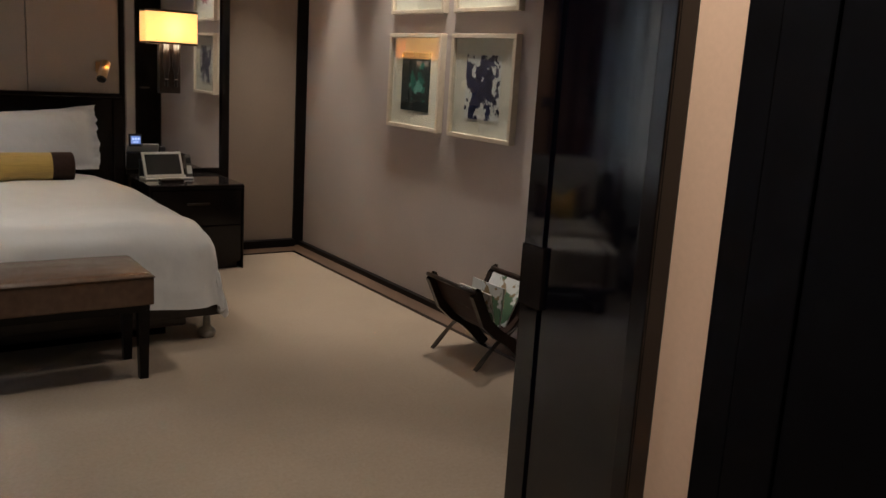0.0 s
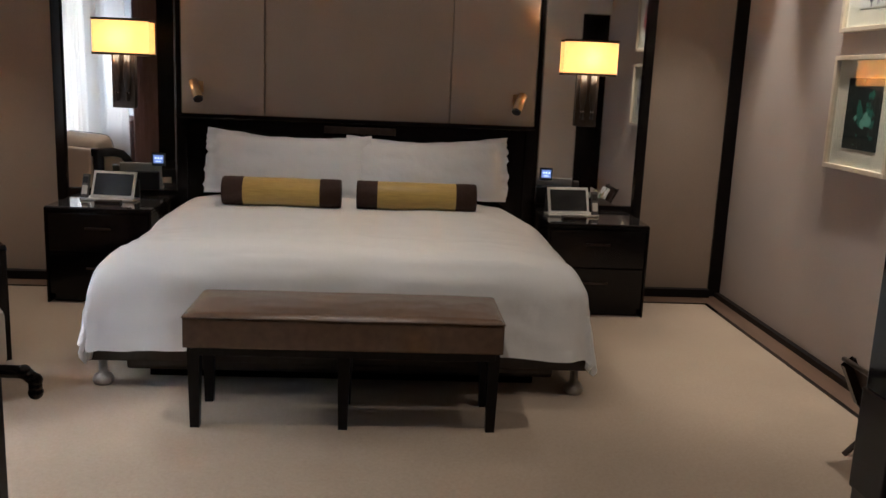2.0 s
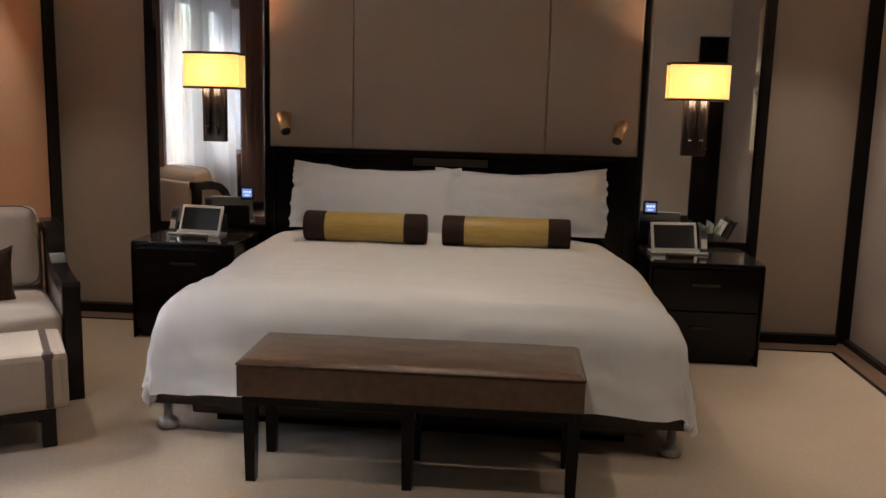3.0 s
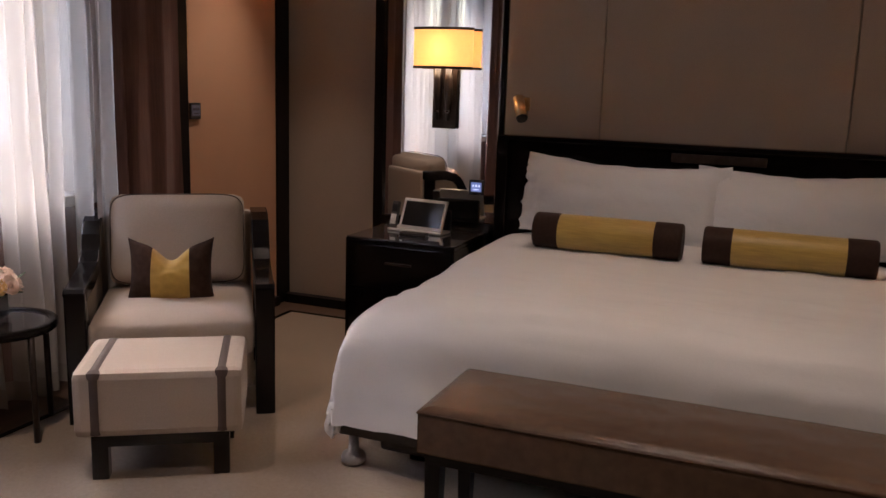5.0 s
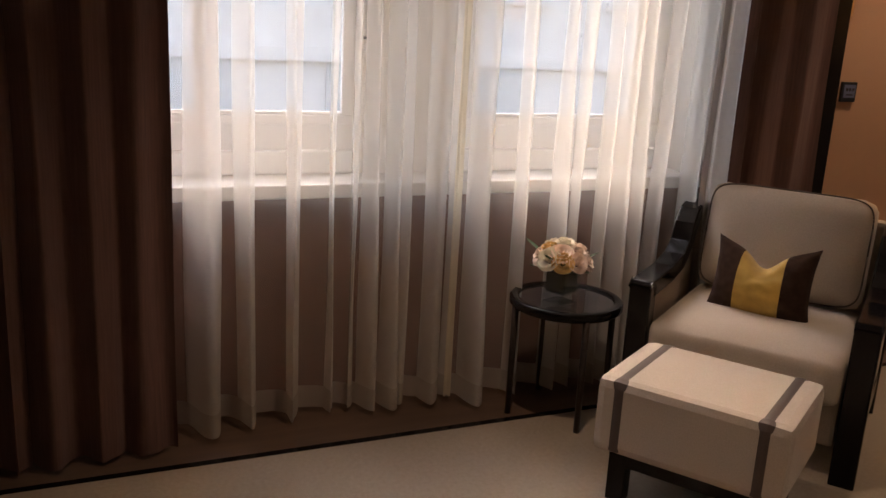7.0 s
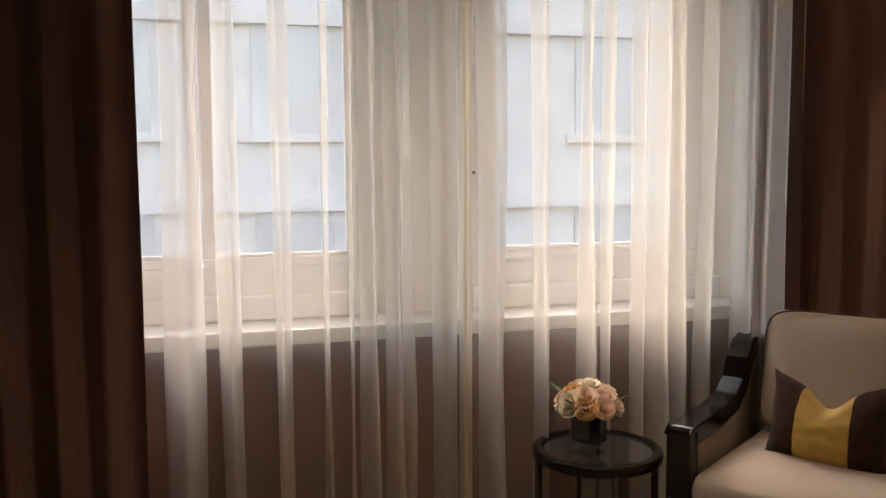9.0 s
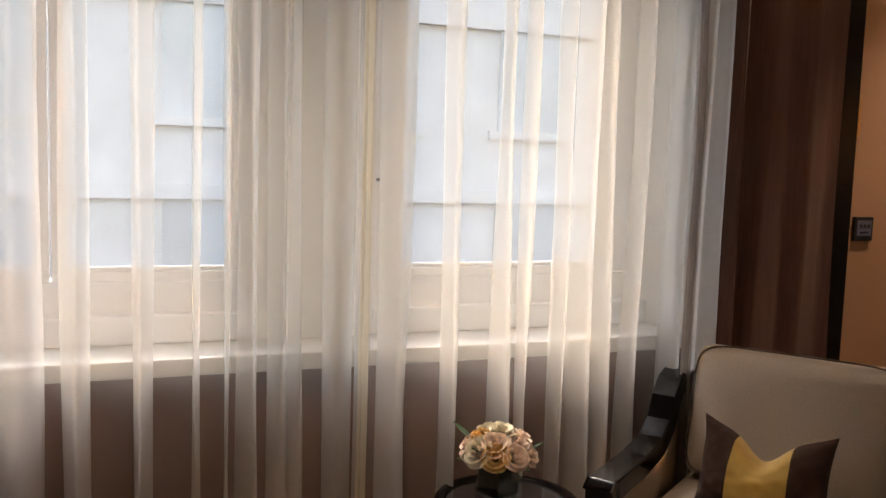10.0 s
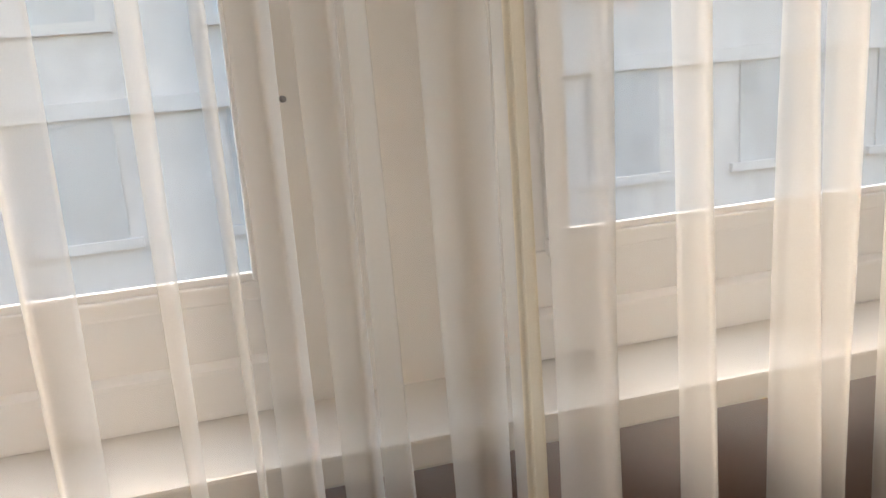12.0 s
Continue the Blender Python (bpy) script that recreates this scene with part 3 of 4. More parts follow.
def reading_light(x, lean):
    r = thing("reading_light", "small brass cylinder reading light on the wall", "wall lamp", (x, 7.69, 1.27), 0, "reading lights over the headboard")
    boxpart("backplate", (-0.036 * 1, 0.036, -0.014, 0.0, -0.012, 0.060), BRASS, r, "", 0.003)
    a = Vector((-0.010 * lean, -0.052, 0.020))
    part("arm", cyl(bmesh.new(), (0, -0.012, 0.02), a, 0.008), BRASS, r, "", True)
    d = Vector((0.035 * lean, -0.055, -0.075)).normalized()
    bm = bmesh.new()
    cyl(bm, a - d * 0.045, a + d * 0.088, 0.031, 0.030, 24)
    part("barrel", bm, BRASS, r, "", True)
    bm = bmesh.new()
    cyl(bm, a + d * 0.088, a + d * 0.100, 0.032, 0.028, 24)
    part("nose", bm, BLACKPLASTIC, r, "black rim")


reading_light(-0.285, 1)
reading_light(1.785, -1)


def sconce(x):
    s = thing("wall_sconce", "wall sconce with a lit cream drum shade", "wall lamp", (x, YB - 0.009, 1.14), 0, "sconces on the mirrors")
    boxpart("backplate", (-0.072, 0.072, -0.028, 0.0, 0.0, 0.34), BRONZE, s, "", 0.004)
    for i in (-1, 1):
        bm = bmesh.new()
        lathe(bm, [(0.001, 0.045), (0.010, 0.046), (0.011, 0.09), (0.013, 0.13), (0.026, 0.20), (0.022, 0.26), (0.017, 0.35), (0.001, 0.352)], 14, (i * 0.033, -0.055))
        part("stem", bm, DARKWOOD, s, "turned dark stem", True)
        part("ferrule", cyl(bmesh.new(), (i * 0.033, -0.055, 0.093), (i * 0.033, -0.055, 0.101), 0.0145), STEEL, s, "steel ring")
        part("bracket", cyl(bmesh.new(), (i * 0.033, -0.055, 0.06), (i * 0.033, -0.020, 0.06), 0.006), BRONZE, s)
    n = 40
    a, b, cy = 0.176, 0.062, -0.068

    def ring(k, z, off=0.0):
        return [(k * (a + off) * math.cos(2 * math.pi * i / n), cy + k * (b + off) * math.sin(2 * math.pi * i / n), z) for i in range(n + 1)]

    bm = bmesh.new()
    strip(bm, [ring(1, 0.338), ring(1, 0.545)])
    sh = part("shade", bm, SHADE, s, "lit cream fabric shade", True)
    for z in (0.330, 0.541):
        bm = bmesh.new()
        strip(bm, [ring(1, z, -0.002), ring(1, z, 0.003), ring(1, z + 0.014, 0.003), ring(1, z + 0.014, -0.002)])
        part("trim_band", bm, TRIMBAND, sh, "dark edging band", True)
    bm = bmesh.new()
    vs = [bm.verts.new(p) for p in ring(0.99, 0.347)[:-1]]
    bm.faces.new(vs)
    part("diffuser", bm, DIFFUSER, s, "glowing diffuser")
    lamp("sconce_bulb", "POINT", (x, YB - 0.075, 1.14 + 0.44), (x, YB - 0.16, 0), 2.4, WARM, size=0.03)


sconce(-0.752)
sconce(2.238)


# ---- nightstands and what stands on them ----
def nightstand(x0, x1):
    w = (x1 - x0) / 2
    t = thing("nightstand", "black lacquered nightstand with a glass top and two drawers", "nightstand", ((x0 + x1) / 2, 7.40, 0), 0, "nightstands beside the bed")
    boxpart("body", (-w + 0.012, w - 0.012, -0.285, 0.285, 0.05, 0.555), BLACK, t, "", 0.004)
    boxpart("plinth", (-w + 0.03, w - 0.03, -0.26, 0.27, 0.0, 0.05), BLACK, t, "", 0.003)
    boxpart("side_panel", (-w, -w + 0.012, -0.300, 0.29, 0.0, 0.555), BLACK, t, "", 0.003)
    boxpart("side_panel", (w - 0.012, w, -0.300, 0.29, 0.0, 0.555), BLACK, t, "", 0.003)
    boxpart("top", (-w, w, -0.300, 0.29, 0.556, 0.574), BLACK, t, "", 0.003)
    boxpart("glass_top", (-w + 0.004, w - 0.004, -0.296, 0.285, 0.5745, 0.582), SMOKED, t, "glossy dark glass", 0.002)
    for z0, z1 in ((0.315, 0.545), (0.07, 0.305)):
        d = boxpart("drawer", (-w + 0.02, w - 0.02, -0.300, -0.286, z0, z1), BLACK, t, "", 0.003)
        boxpart("handle", (-0.075, 0.075, -0.312, -0.3005, (z0 + z1) / 2 + 0.02, (z0 + z1) / 2 + 0.032), BRONZE, d, "slim dark metal pull", 0.002)
    return t


nightstand(-1.06, -0.44)
nightstand(1.93, 2.56)


def tablet_dock(x, y, side, turn):
    t = thing("tablet_dock", "white tablet computer standing in a charging dock", "tablet", (x, y, 0.583), turn, "tablets on the nightstands")
    boxpart("base", (-0.195 if side < 0 else -0.14, 0.14 if side < 0 else 0.195, -0.07, 0.05, 0.0, 0.014), WHITEPLASTIC, t, "", 0.005)
    screen = part("tablet", box(bmesh.new(), -0.136, 0.136, -0.006, 0.006, 0.0, 0.178, 0.005), WHITEPLASTIC, t)
    screen.matrix_basis = pose(0, -0.045, 0.014, -24, 0, 0)
    boxpart("display", (-0.119, 0.119, -0.0075, -0.006, 0.020, 0.160), SCREEN, screen, "dark glossy display", 0.0)
    boxpart("stand", (-0.10, 0.10, 0.005, 0.045, 0.014, 0.09), BLACKPLASTIC, t, "", 0.01)
    boxpart("speaker_back", (-0.13, 0.13, 0.048, 0.085, 0.0, 0.125), BLACKPLASTIC, t, "black rear speaker", 0.012)
    h = thing("telephone_handset", "slim cordless telephone handset standing in its cradle", "telephone", (x + side * 0.168 * math.cos(radians(turn)), y + side * 0.168 * math.sin(radians(turn)), 0.5975), turn, "telephones on the nightstands")
    b = part("body", box(bmesh.new(), -0.022, 0.022, -0.011, 0.011, 0.0, 0.15, 0.007), GREYPLASTIC, h)
    b.matrix_basis = pose(0, -0.055, 0.0, -18, 0, 0)
    boxpart("keypad", (-0.017, 0.017, -0.0125, -0.011, 0.02, 0.075), WHITEPLASTIC, b, "pale keypad", 0.0)
    boxpart("display", (-0.016, 0.016, -0.0125, -0.011, 0.09, 0.13), SCREEN, b, "", 0.0)


tablet_dock(2.105, 7.42, 1, 6)
tablet_dock(-0.745, 7.42, -1, -6)
for x in (2.12, -0.74):
    n = thing("remote_control", "small dark remote control lying on the nightstand", "remote control", (x, 7.27, 0.583), 4, "remotes on the nightstands")
    boxpart("case", (-0.075, 0.075, -0.035, 0.035, 0, 0.018), BRONZE, n, "", 0.006)

# ---- bed ----
CX = 0.772
bed = thing("bed", "king-size bed with a white duvet on a dark base", "bed", (CX, 6.62, 0))
boxpart("base", (-0.98, 0.98, -0.84, 0.99, 0.06, 0.30), DARKWOOD, bed, "dark upholstered base", 0.02)
boxpart("plinth", (-0.90, 0.90, -0.74, 0.95, 0.0, 0.06), BLACK, bed, "", 0.0)
boxpart("mattress", (-0.97, 0.97, -0.80, 0.98, 0.302, 0.53), LINEN, bed, "", 0.06)


for x in (-1.075, 1.075):
    bm = bmesh.new()
    lathe(bm, [(0.001, 0.0), (0.034, 0.0), (0.044, 0.010), (0.046, 0.026), (0.040, 0.042), (0.020, 0.052), (0.016, 0.18), (0.001, 0.18)], 20, (x, -0.86))
    part("foot", bm, CASTOR, bed, "pale rounded plastic foot", True)
boxpart("foot_rail", (-1.14, 1.14, -0.885, -0.842, 0.115, 0.19), DARKWOOD, bed, "", 0.006)


def duvet():
    t = thing("duvet", "smooth white duvet hanging over the sides of the bed", "duvet", (CX, 6.62, 0.0))
    a, foot, head, r, top, hang = 0.930, -0.74, 0.86, 0.19, 0.614, 0.548
    S = [(-hang - a) + (2 * (a + hang)) * i / 110 for i in range(111)]
    T = [(foot - hang) + (head - foot + hang) * j / 84 for j in range(85)]
    rings = []
    for tt in T:
        ring = []
        for s in S:
            ds = max(abs(s) - a, 0.0)
            dt = max(foot - tt, 0.0)
            taper = 1 - 0.06 * max(0.0, (tt - 0.2) / 0.7)
            d = (ds ** 6 + dt ** 6) ** (1 / 6)
            x, y = max(-a, min(a, s)), max(tt, foot)
            q = noise.noise(Vector((s * 1.6, tt * 1.6, 2.0)))
            q2 = noise.noise(Vector((s * 6, tt * 6, 5.0)))
            z = top + 0.024 * (1 - (x / a) ** 6) + 0.014 * q + 0.006 * q2 + 0.005 * abs(noise.noise(Vector((s * 11 + q * 2, tt * 3.5, 8.0))))
            z += 0.010 * max(0.0, 1 - abs(noise.noise(Vector((s * 1.8 + 4, tt * 11, 1.5)))) * 5) * min(1.0, max(0.0, (0.1 - tt) / 0.5))
            if d > 0:
                arc = r * math.pi / 2

                def reach(e):
                    return r * math.sin(e / r) if e < arc else r + (e - arc) * 0.12

                drop = r * (1 - math.cos(d / r)) if d < arc else r + (d - arc) * 0.99
                along = tt if ds > dt else s
                ripple = 0.026 * math.sin(along * 15 + 3 * q) * min(1.0, max(0.0, (d - 0.25) / 0.3)) * (0.5 + 0.6 * abs(q))
                ripple += 0.015 * q * min(1, d / 0.3)
                ripple += (0.010 * abs(noise.noise(Vector((s * 9, tt * 9, 4.0)))) + 0.006 * noise.noise(Vector((s * 17 + q, tt * 17, 7.0)))) * min(1.0, max(0.0, (d - 0.15) / 0.2))
                soft = 1 - 0.10 * min(ds, dt) / max(ds, dt)
                if ds:
                    x += math.copysign(reach(ds) * soft + ripple * ds / d, s)
                if dt:
                    y -= reach(dt) * soft + ripple * dt / d
                z -= drop
            x -= (0.075 - 0.045 * max(-1.0, min(1.0, s / a))) * max(0.0, (tt + 0.1) / 1.0)
            ring.append((x * taper, y, max(z, 0.03 + 0.01 * (q + 0.5))))
        rings.append(ring)
    bm = bmesh.new()
    strip(bm, rings)
    cover = part("cover", bm, LINEN, t, "", True)
    sol = cover.modifiers.new("thickness", "SOLIDIFY")
    sol.thickness = 0.018
    sol.offset = -1
    bm = bmesh.new()
    strip(bm, [[(p[0] * 1.002, p[1] - 0.003, p[2]) for p in rings[k]] for k in (0, 1, 2)])
    for side in (0, -1):
        strip(bm, [[(r[i][0] + (0.003 if side else -0.003), r[i][1], r[i][2]) for r in rings[2:]] for i in ((0, 1, 2) if side == 0 else (-1, -2, -3))])
    part("hem", bm, LINEN, t, "stitched hem band", True)
    return t


duvet()


def big_pillow(x, tilt, seed, back):
    """A leaning pillow with a soft body and a flat ruffled border."""
    p = thing("pillow", "large white pillow with a flanged border leaning on the headboard", "pillow", (x, 7.40 + back, 0.630), 0, "white pillows at the headboard")
    w, h, th = 0.515, 0.20, 0.085
    for sign in (-1, 1):
        rings = []
        for j in range(25):
            v = -1 + 2 * j / 24
            ring = []
            for i in range(41):
                u = -1 + 2 * i / 40
                ub, vb = u / 0.90, v / 0.86
                e = max(0.0, 1 - abs(ub) ** 3.2) * max(0.0, 1 - abs(vb) ** 2.6)
                q = noise.noise(Vector((u * 2.2, v * 2.2, seed)))
                d = sign * (0.004 + th * e ** 0.5 * (1 + 0.16 * q))
                edge = max(0.0, (max(abs(u), abs(v)) - 0.86) / 0.14)
                sag = (0.016 - 0.042 * (1 - u * u)) * max(0.0, v)
                wave = edge * 0.030 * noise.noise(Vector((u * 6, v * 7, seed * 3)))
                ring.append((u * w + edge * 0.022 * noise.noise(Vector((seed, v * 6, u))), -d + wave, h + v * h + sag + 0.010 * q * edge))
            rings.append(ring)
        bm = bmesh.new()
        strip(bm, rings)
        if sign < 0:
            bmesh.ops.reverse_faces(bm, faces=bm.faces)
        part("cover_front" if sign > 0 else "cover_back", bm, PILLOW, p, "", True).matrix_basis = pose(0, 0.02, 0.015, -17, tilt, 0)
    return p


big_pillow(0.315, 0.8, 1.0, 0.0)
big_pillow(1.205, -0.8, 2.4, 0.035)


def bolster(x0, x1, seed):
    t = thing("bolster", "gold silk bolster cushion with brown ends on the bed", "bolster", ((x0 + x1) / 2, 7.09, 0.715), 0, "bolsters against the pillows")
    w, r = (x1 - x0) / 2, 0.087
    cut = w - 0.115

    def tube(a, b, rad, n=28, steps=8):
        bm = bmesh.new()
        rings = []
        for k in range(steps + 1):
            x = a + (b - a) * k / steps
            rr = rad * (1 + 0.012 * noise.noise(Vector((x * 9, seed, 0))))
            rings.append([(x, rr * math.cos(2 * math.pi * i / n), rr * math.sin(2 * math.pi * i / n) * 0.97) for i in range(n + 1)])
        strip(bm, rings)
        return bm

    part("middle", tube(-cut, cut, r), GOLD, t, "gold silk middle", True)
    for s in (-1, 1):
        end = part("end_band", tube(s * cut, s * w, r + 0.001), BROWNSILK, t, "dark brown silk end", True)
        bm = bmesh.new()
        n = 28
        rings = [[(s * (w + dx), k * r * math.cos(2 * math.pi * i / n), k * r * math.sin(2 * math.pi * i / n) * 0.97) for i in range(n + 1)] for k, dx in ((1.0, 0.0), (0.94, 0.008), (0.5, 0.010), (0.05, 0.002))]
        strip(bm, rings)
        part("end_cap", bm, BROWNSILK, end, "", True)


bolster(-0.008, 0.668, 1)
bolster(0.776, 1.470, 4)

# ---- bench ----
bench = thing("bench", "brown leather bench with dark tapered legs at the bed's foot", "bench", (0.806, 5.425, 0))
BW, BD = 0.627, 0.207
part("apron", box(bmesh.new(), -BW, BW, -BD, BD, 0.352, 0.474, 0.006, 2), LEATHER, bench)
rings = []
for j in range(33):
    v = math.sin(math.pi / 2 * (-1 + 2 * j / 32))
    ring = []
    for i in range(61):
        u = math.sin(math.pi / 2 * (-1 + 2 * i / 60))
        edge = min(BW * (1 - abs(u)), BD * (1 - abs(v)), 0.032) / 0.032
        dome = (1 - u ** 4) * (1 - v * v)
        ring.append((u * BW, v * BD, 0.473 + 0.017 * math.sqrt(1 - (1 - edge) ** 2) + 0.010 * dome + 0.002 * noise.noise(Vector((u * 5, v * 3, 2)))))
    rings.append(ring)
bm = bmesh.new()
strip(bm, rings)
part("seat", bm, LEATHER, bench, "domed brown leather seat", True)
pipe = bmesh.new()
for y in (-BD, BD):
    cyl(pipe, (-BW, y, 0.475), (BW, y, 0.475), 0.0035, None, 8)
for x in (-BW, BW):
    cyl(pipe, (x, -BD, 0.475), (x, BD, 0.475), 0.0035, None, 8)
part("piping", pipe, LEATHER, bench, "", True)
boxpart("rail", (-0.60, 0.60, -0.185, 0.185, 0.315, 0.352), SATIN, bench, "", 0.004)
for x in (-0.597, -0.005, 0.597):
    for y in (-0.130, 0.150):
        bm = bmesh.new()
        bmesh.ops.create_cone(bm, cap_ends=True, segments=4, radius1=0.026, radius2=0.036, depth=0.350, matrix=pose(x, y, 0.175, 0, 0, 45))
        part("leg", bm, SATIN, bench)

# ---- armchair ----
def armchair():
    c = thing("armchair", "oatmeal linen armchair with curved black wooden arms", "armchair", (-1.367, 6.106, 0), 35.6)
    # local: x across, -y towards the front
    w, f, k = 0.366, -0.37, 0.40
    for s in (-1, 1):
        # arm: scooped black side frame, swept from the front post to the back
        pts = [(f, 0.0), (f, 0.545), (f + 0.02, 0.560), (f + 0.12, 0.565), (f + 0.26, 0.570), (f + 0.39, 0.590), (f + 0.45, 0.630), (f + 0.485, 0.695), (f + 0.54, 0.745), (f + 0.63, 0.768), (k + 0.02, 0.768)]
        bm = bmesh.new()
        th, x0 = 0.064, s * w
        rings = []
        for i, (y, z) in enumerate(pts):
            a, b = pts[max(i - 1, 0)], pts[min(i + 1, len(pts) - 1)]
            d = Vector((b[0] - a[0], b[1] - a[1])).normalized()
            nrm = Vector((d.y, -d.x))
            iy, iz = y + nrm.x * th, z + nrm.y * th
            h = 0.040
            rings.append([(x0 - h, y, z), (x0 + h, y, z), (x0 + h, iy, iz), (x0 - h, iy, iz), (x0 - h, y, z)])
        strip(bm, rings)
        bm.faces.new([bm.verts.new(p) for p in rings[0][:4]])
        bm.faces.new([bm.verts.new(p) for p in rings[-1][:4]])
        bmesh.ops.remove_doubles(bm, verts=bm.verts, dist=1e-5)
        bmesh.ops.recalc_face_normals(bm, faces=bm.faces)
        arm = part("arm", bm, BLACK, c, "scooped black lacquered arm")
        m = arm.modifiers.new("round", "BEVEL")
        m.width, m.segments = 0.008, 2
        boxpart("back_leg", (x0 - 0.03, x0 + 0.03, k - 0.05, k + 0.01, 0.0, 0.74), BLACK, c, "", 0.005)
        boxpart("side_rail", (x0 - 0.026, x0 + 0.026, f + 0.05, k - 0.05, 0.10, 0.18), BLACK, c, "", 0.004)
        # upholstered inner side
        bm = bmesh.new()
        prof = [(f + 0.05, 0.18), (k - 0.05, 0.18), (k - 0.05, 0.71), (f + 0.56, 0.70), (f + 0.49, 0.66), (f + 0.43, 0.58), (f + 0.36, 0.535), (f + 0.05, 0.510)]
        front = [bm.verts.new((x0 - 0.022, y, z)) for y, z in prof]
        back = [bm.verts.new((x0 + 0.022, y, z)) for y, z in prof]
        bm.faces.new(front)
        bm.faces.new(back[::-1])
        for i in range(len(prof)):
            j = (i + 1) % len(prof)
            bm.faces.new((front[i], back[i], back[j], front[j]))
        bmesh.ops.recalc_face_normals(bm, faces=bm.faces)
        part("side_upholstery", bm, UPHOLSTERY, c)
    boxpart("seat_base", (-0.320, 0.320, f + 0.045, k - 0.06, 0.11, 0.29), UPHOLSTERY, c, "", 0.015)
    seat = part("seat_cushion", soft_box(0.325, 0.355, 0.085, 0.03), UPHOLSTERY, c, "plump linen seat cushion", True)
    seat.matrix_basis = pose(0, -0.045, 0.345, 0, 0, 0)
    boxpart("back_frame", (-0.33, 0.33, k - 0.03, k + 0.03, 0.15, 0.76), UPHOLSTERY, c, "", 0.02)
    back = part("back_cushion", soft_box(0.297, 0.085, 0.205, 0.025), UPHOLSTERY, c, "piped linen back cushion", True)
    back.matrix_basis = pose(0, k - 0.165, 0.645, -13, 0, 0)
    bm = bmesh.new()
    loop = [(0.292 * math.copysign(abs(math.cos(t)) ** 0.28, math.cos(t)), -0.075, 0.203 * math.copysign(abs(math.sin(t)) ** 0.28, math.sin(t))) for t in [2 * math.pi * i / 72 for i in range(72)]]
    for a, b in zip(loop, loop[1:] + loop[:1]):
        cyl(bm, a, b, 0.0030, None, 6)
    part("piping", bm, PIPING, back, "dark piped edge", True)
    return c


def soft_box(hx, hy, hz, puff, power=0.22):
    """A cushion: rounded box swollen in the middle."""
    bm = bmesh.new()
    bmesh.ops.create_cube(bm, size=2.0)
    bmesh.ops.subdivide_edges(bm, edges=bm.edges, cuts=11, use_grid_fill=True)
    for v in bm.verts:
        x, y, z = v.co
        big = max(hx, hy, hz)
        rad = 0.045
        p = Vector((x * hx, y * hy, z * hz))
        lim = Vector((max(hx - rad, 0), max(hy - rad, 0), max(hz - rad, 0)))
        core = Vector([max(-l, min(l, c)) for c, l in zip(p, lim)])
        d = p - core
        if d.length > 1e-6:
            p = core + d.normalized() * min(rad, d.length if max(abs(d.x), abs(d.y), abs(d.z)) < rad * 0.999 else rad)
        bulge = 1.0
        for c, h in ((x, hx), (y, hy), (z, hz)):
            if h > min(hx, hy, hz) * 1.01:
                bulge *= 1 - abs(c) ** 2.6
        small = min(hx, hy, hz)
        q = noise.noise(p * 7)
        for ax, h in enumerate((hx, hy, hz)):
            if h == small and abs((x, y, z)[ax]) > 0.5:
                p[ax] += math.copysign(puff * bulge * (1 + 0.3 * q), (x, y, z)[ax])
        v.co = p
    bmesh.ops.recalc_face_normals(bm, faces=bm.faces)
    return bm


chair = armchair()


def throw_cushion():
    """A square cushion dented in the middle of its top edge, with two raised ears."""
    t = thing("throw_cushion", "mustard silk cushion with brown velvet sides on the armchair", "cushion", (-1.330, 6.020, 0.418), 34)
    w, h = 0.190, 0.124
    cols = 40
    for name, lo, hi, mat, label in (("side_panel", -1.0, -0.42, VELVET, "dark brown velvet side"), ("middle_panel", -0.42, 0.42, MUSTARD, "mustard silk middle"), ("side_panel", 0.42, 1.0, VELVET, "dark brown velvet side")):
        bm = bmesh.new()
        for sign in (-1, 1):
            rings = []
            for j in range(29):
                v = -1 + 2 * j / 28
                ring = []
                for i in range(17):
                    u = lo + (hi - lo) * i / 16
                    e = max(0, 1 - u * u) * max(0, 1 - v * v)
                    dent = math.exp(-(u / 0.32) ** 2)
                    ztop = h * (1 + 0.36 * abs(u) ** 2 - 0.46 * dent)
                    z = h + (v if v < 0 else 0) * h * (1 - 0.06 * (1 - u * u)) + (v if v > 0 else 0) * ztop
                    d = 0.085 * e ** 0.45 * (1 - 0.35 * dent * max(0, v) ** 2) + 0.006 * noise.noise(Vector((u * 4, v * 4, 3)))
                    if abs(u) > 0.999 or abs(v) > 0.999:
                        d = 0.0
                    pinch = 1 - 0.30 * (1 - v * v) * (abs(u) > 0.6) * (abs(u) - 0.6)
                    ring.append((u * w * pinch * (1.0 - 0.05 * max(v, 0)), -sign * d, z))
                rings.append(ring)
            strip(bm, rings)
        bmesh.ops.recalc_face_normals(bm, faces=bm.faces)
        part(name, bm, mat, t, label, True).matrix_basis = pose(0, 0, 0, -16, 0, 0)
    return t


throw_cushion()

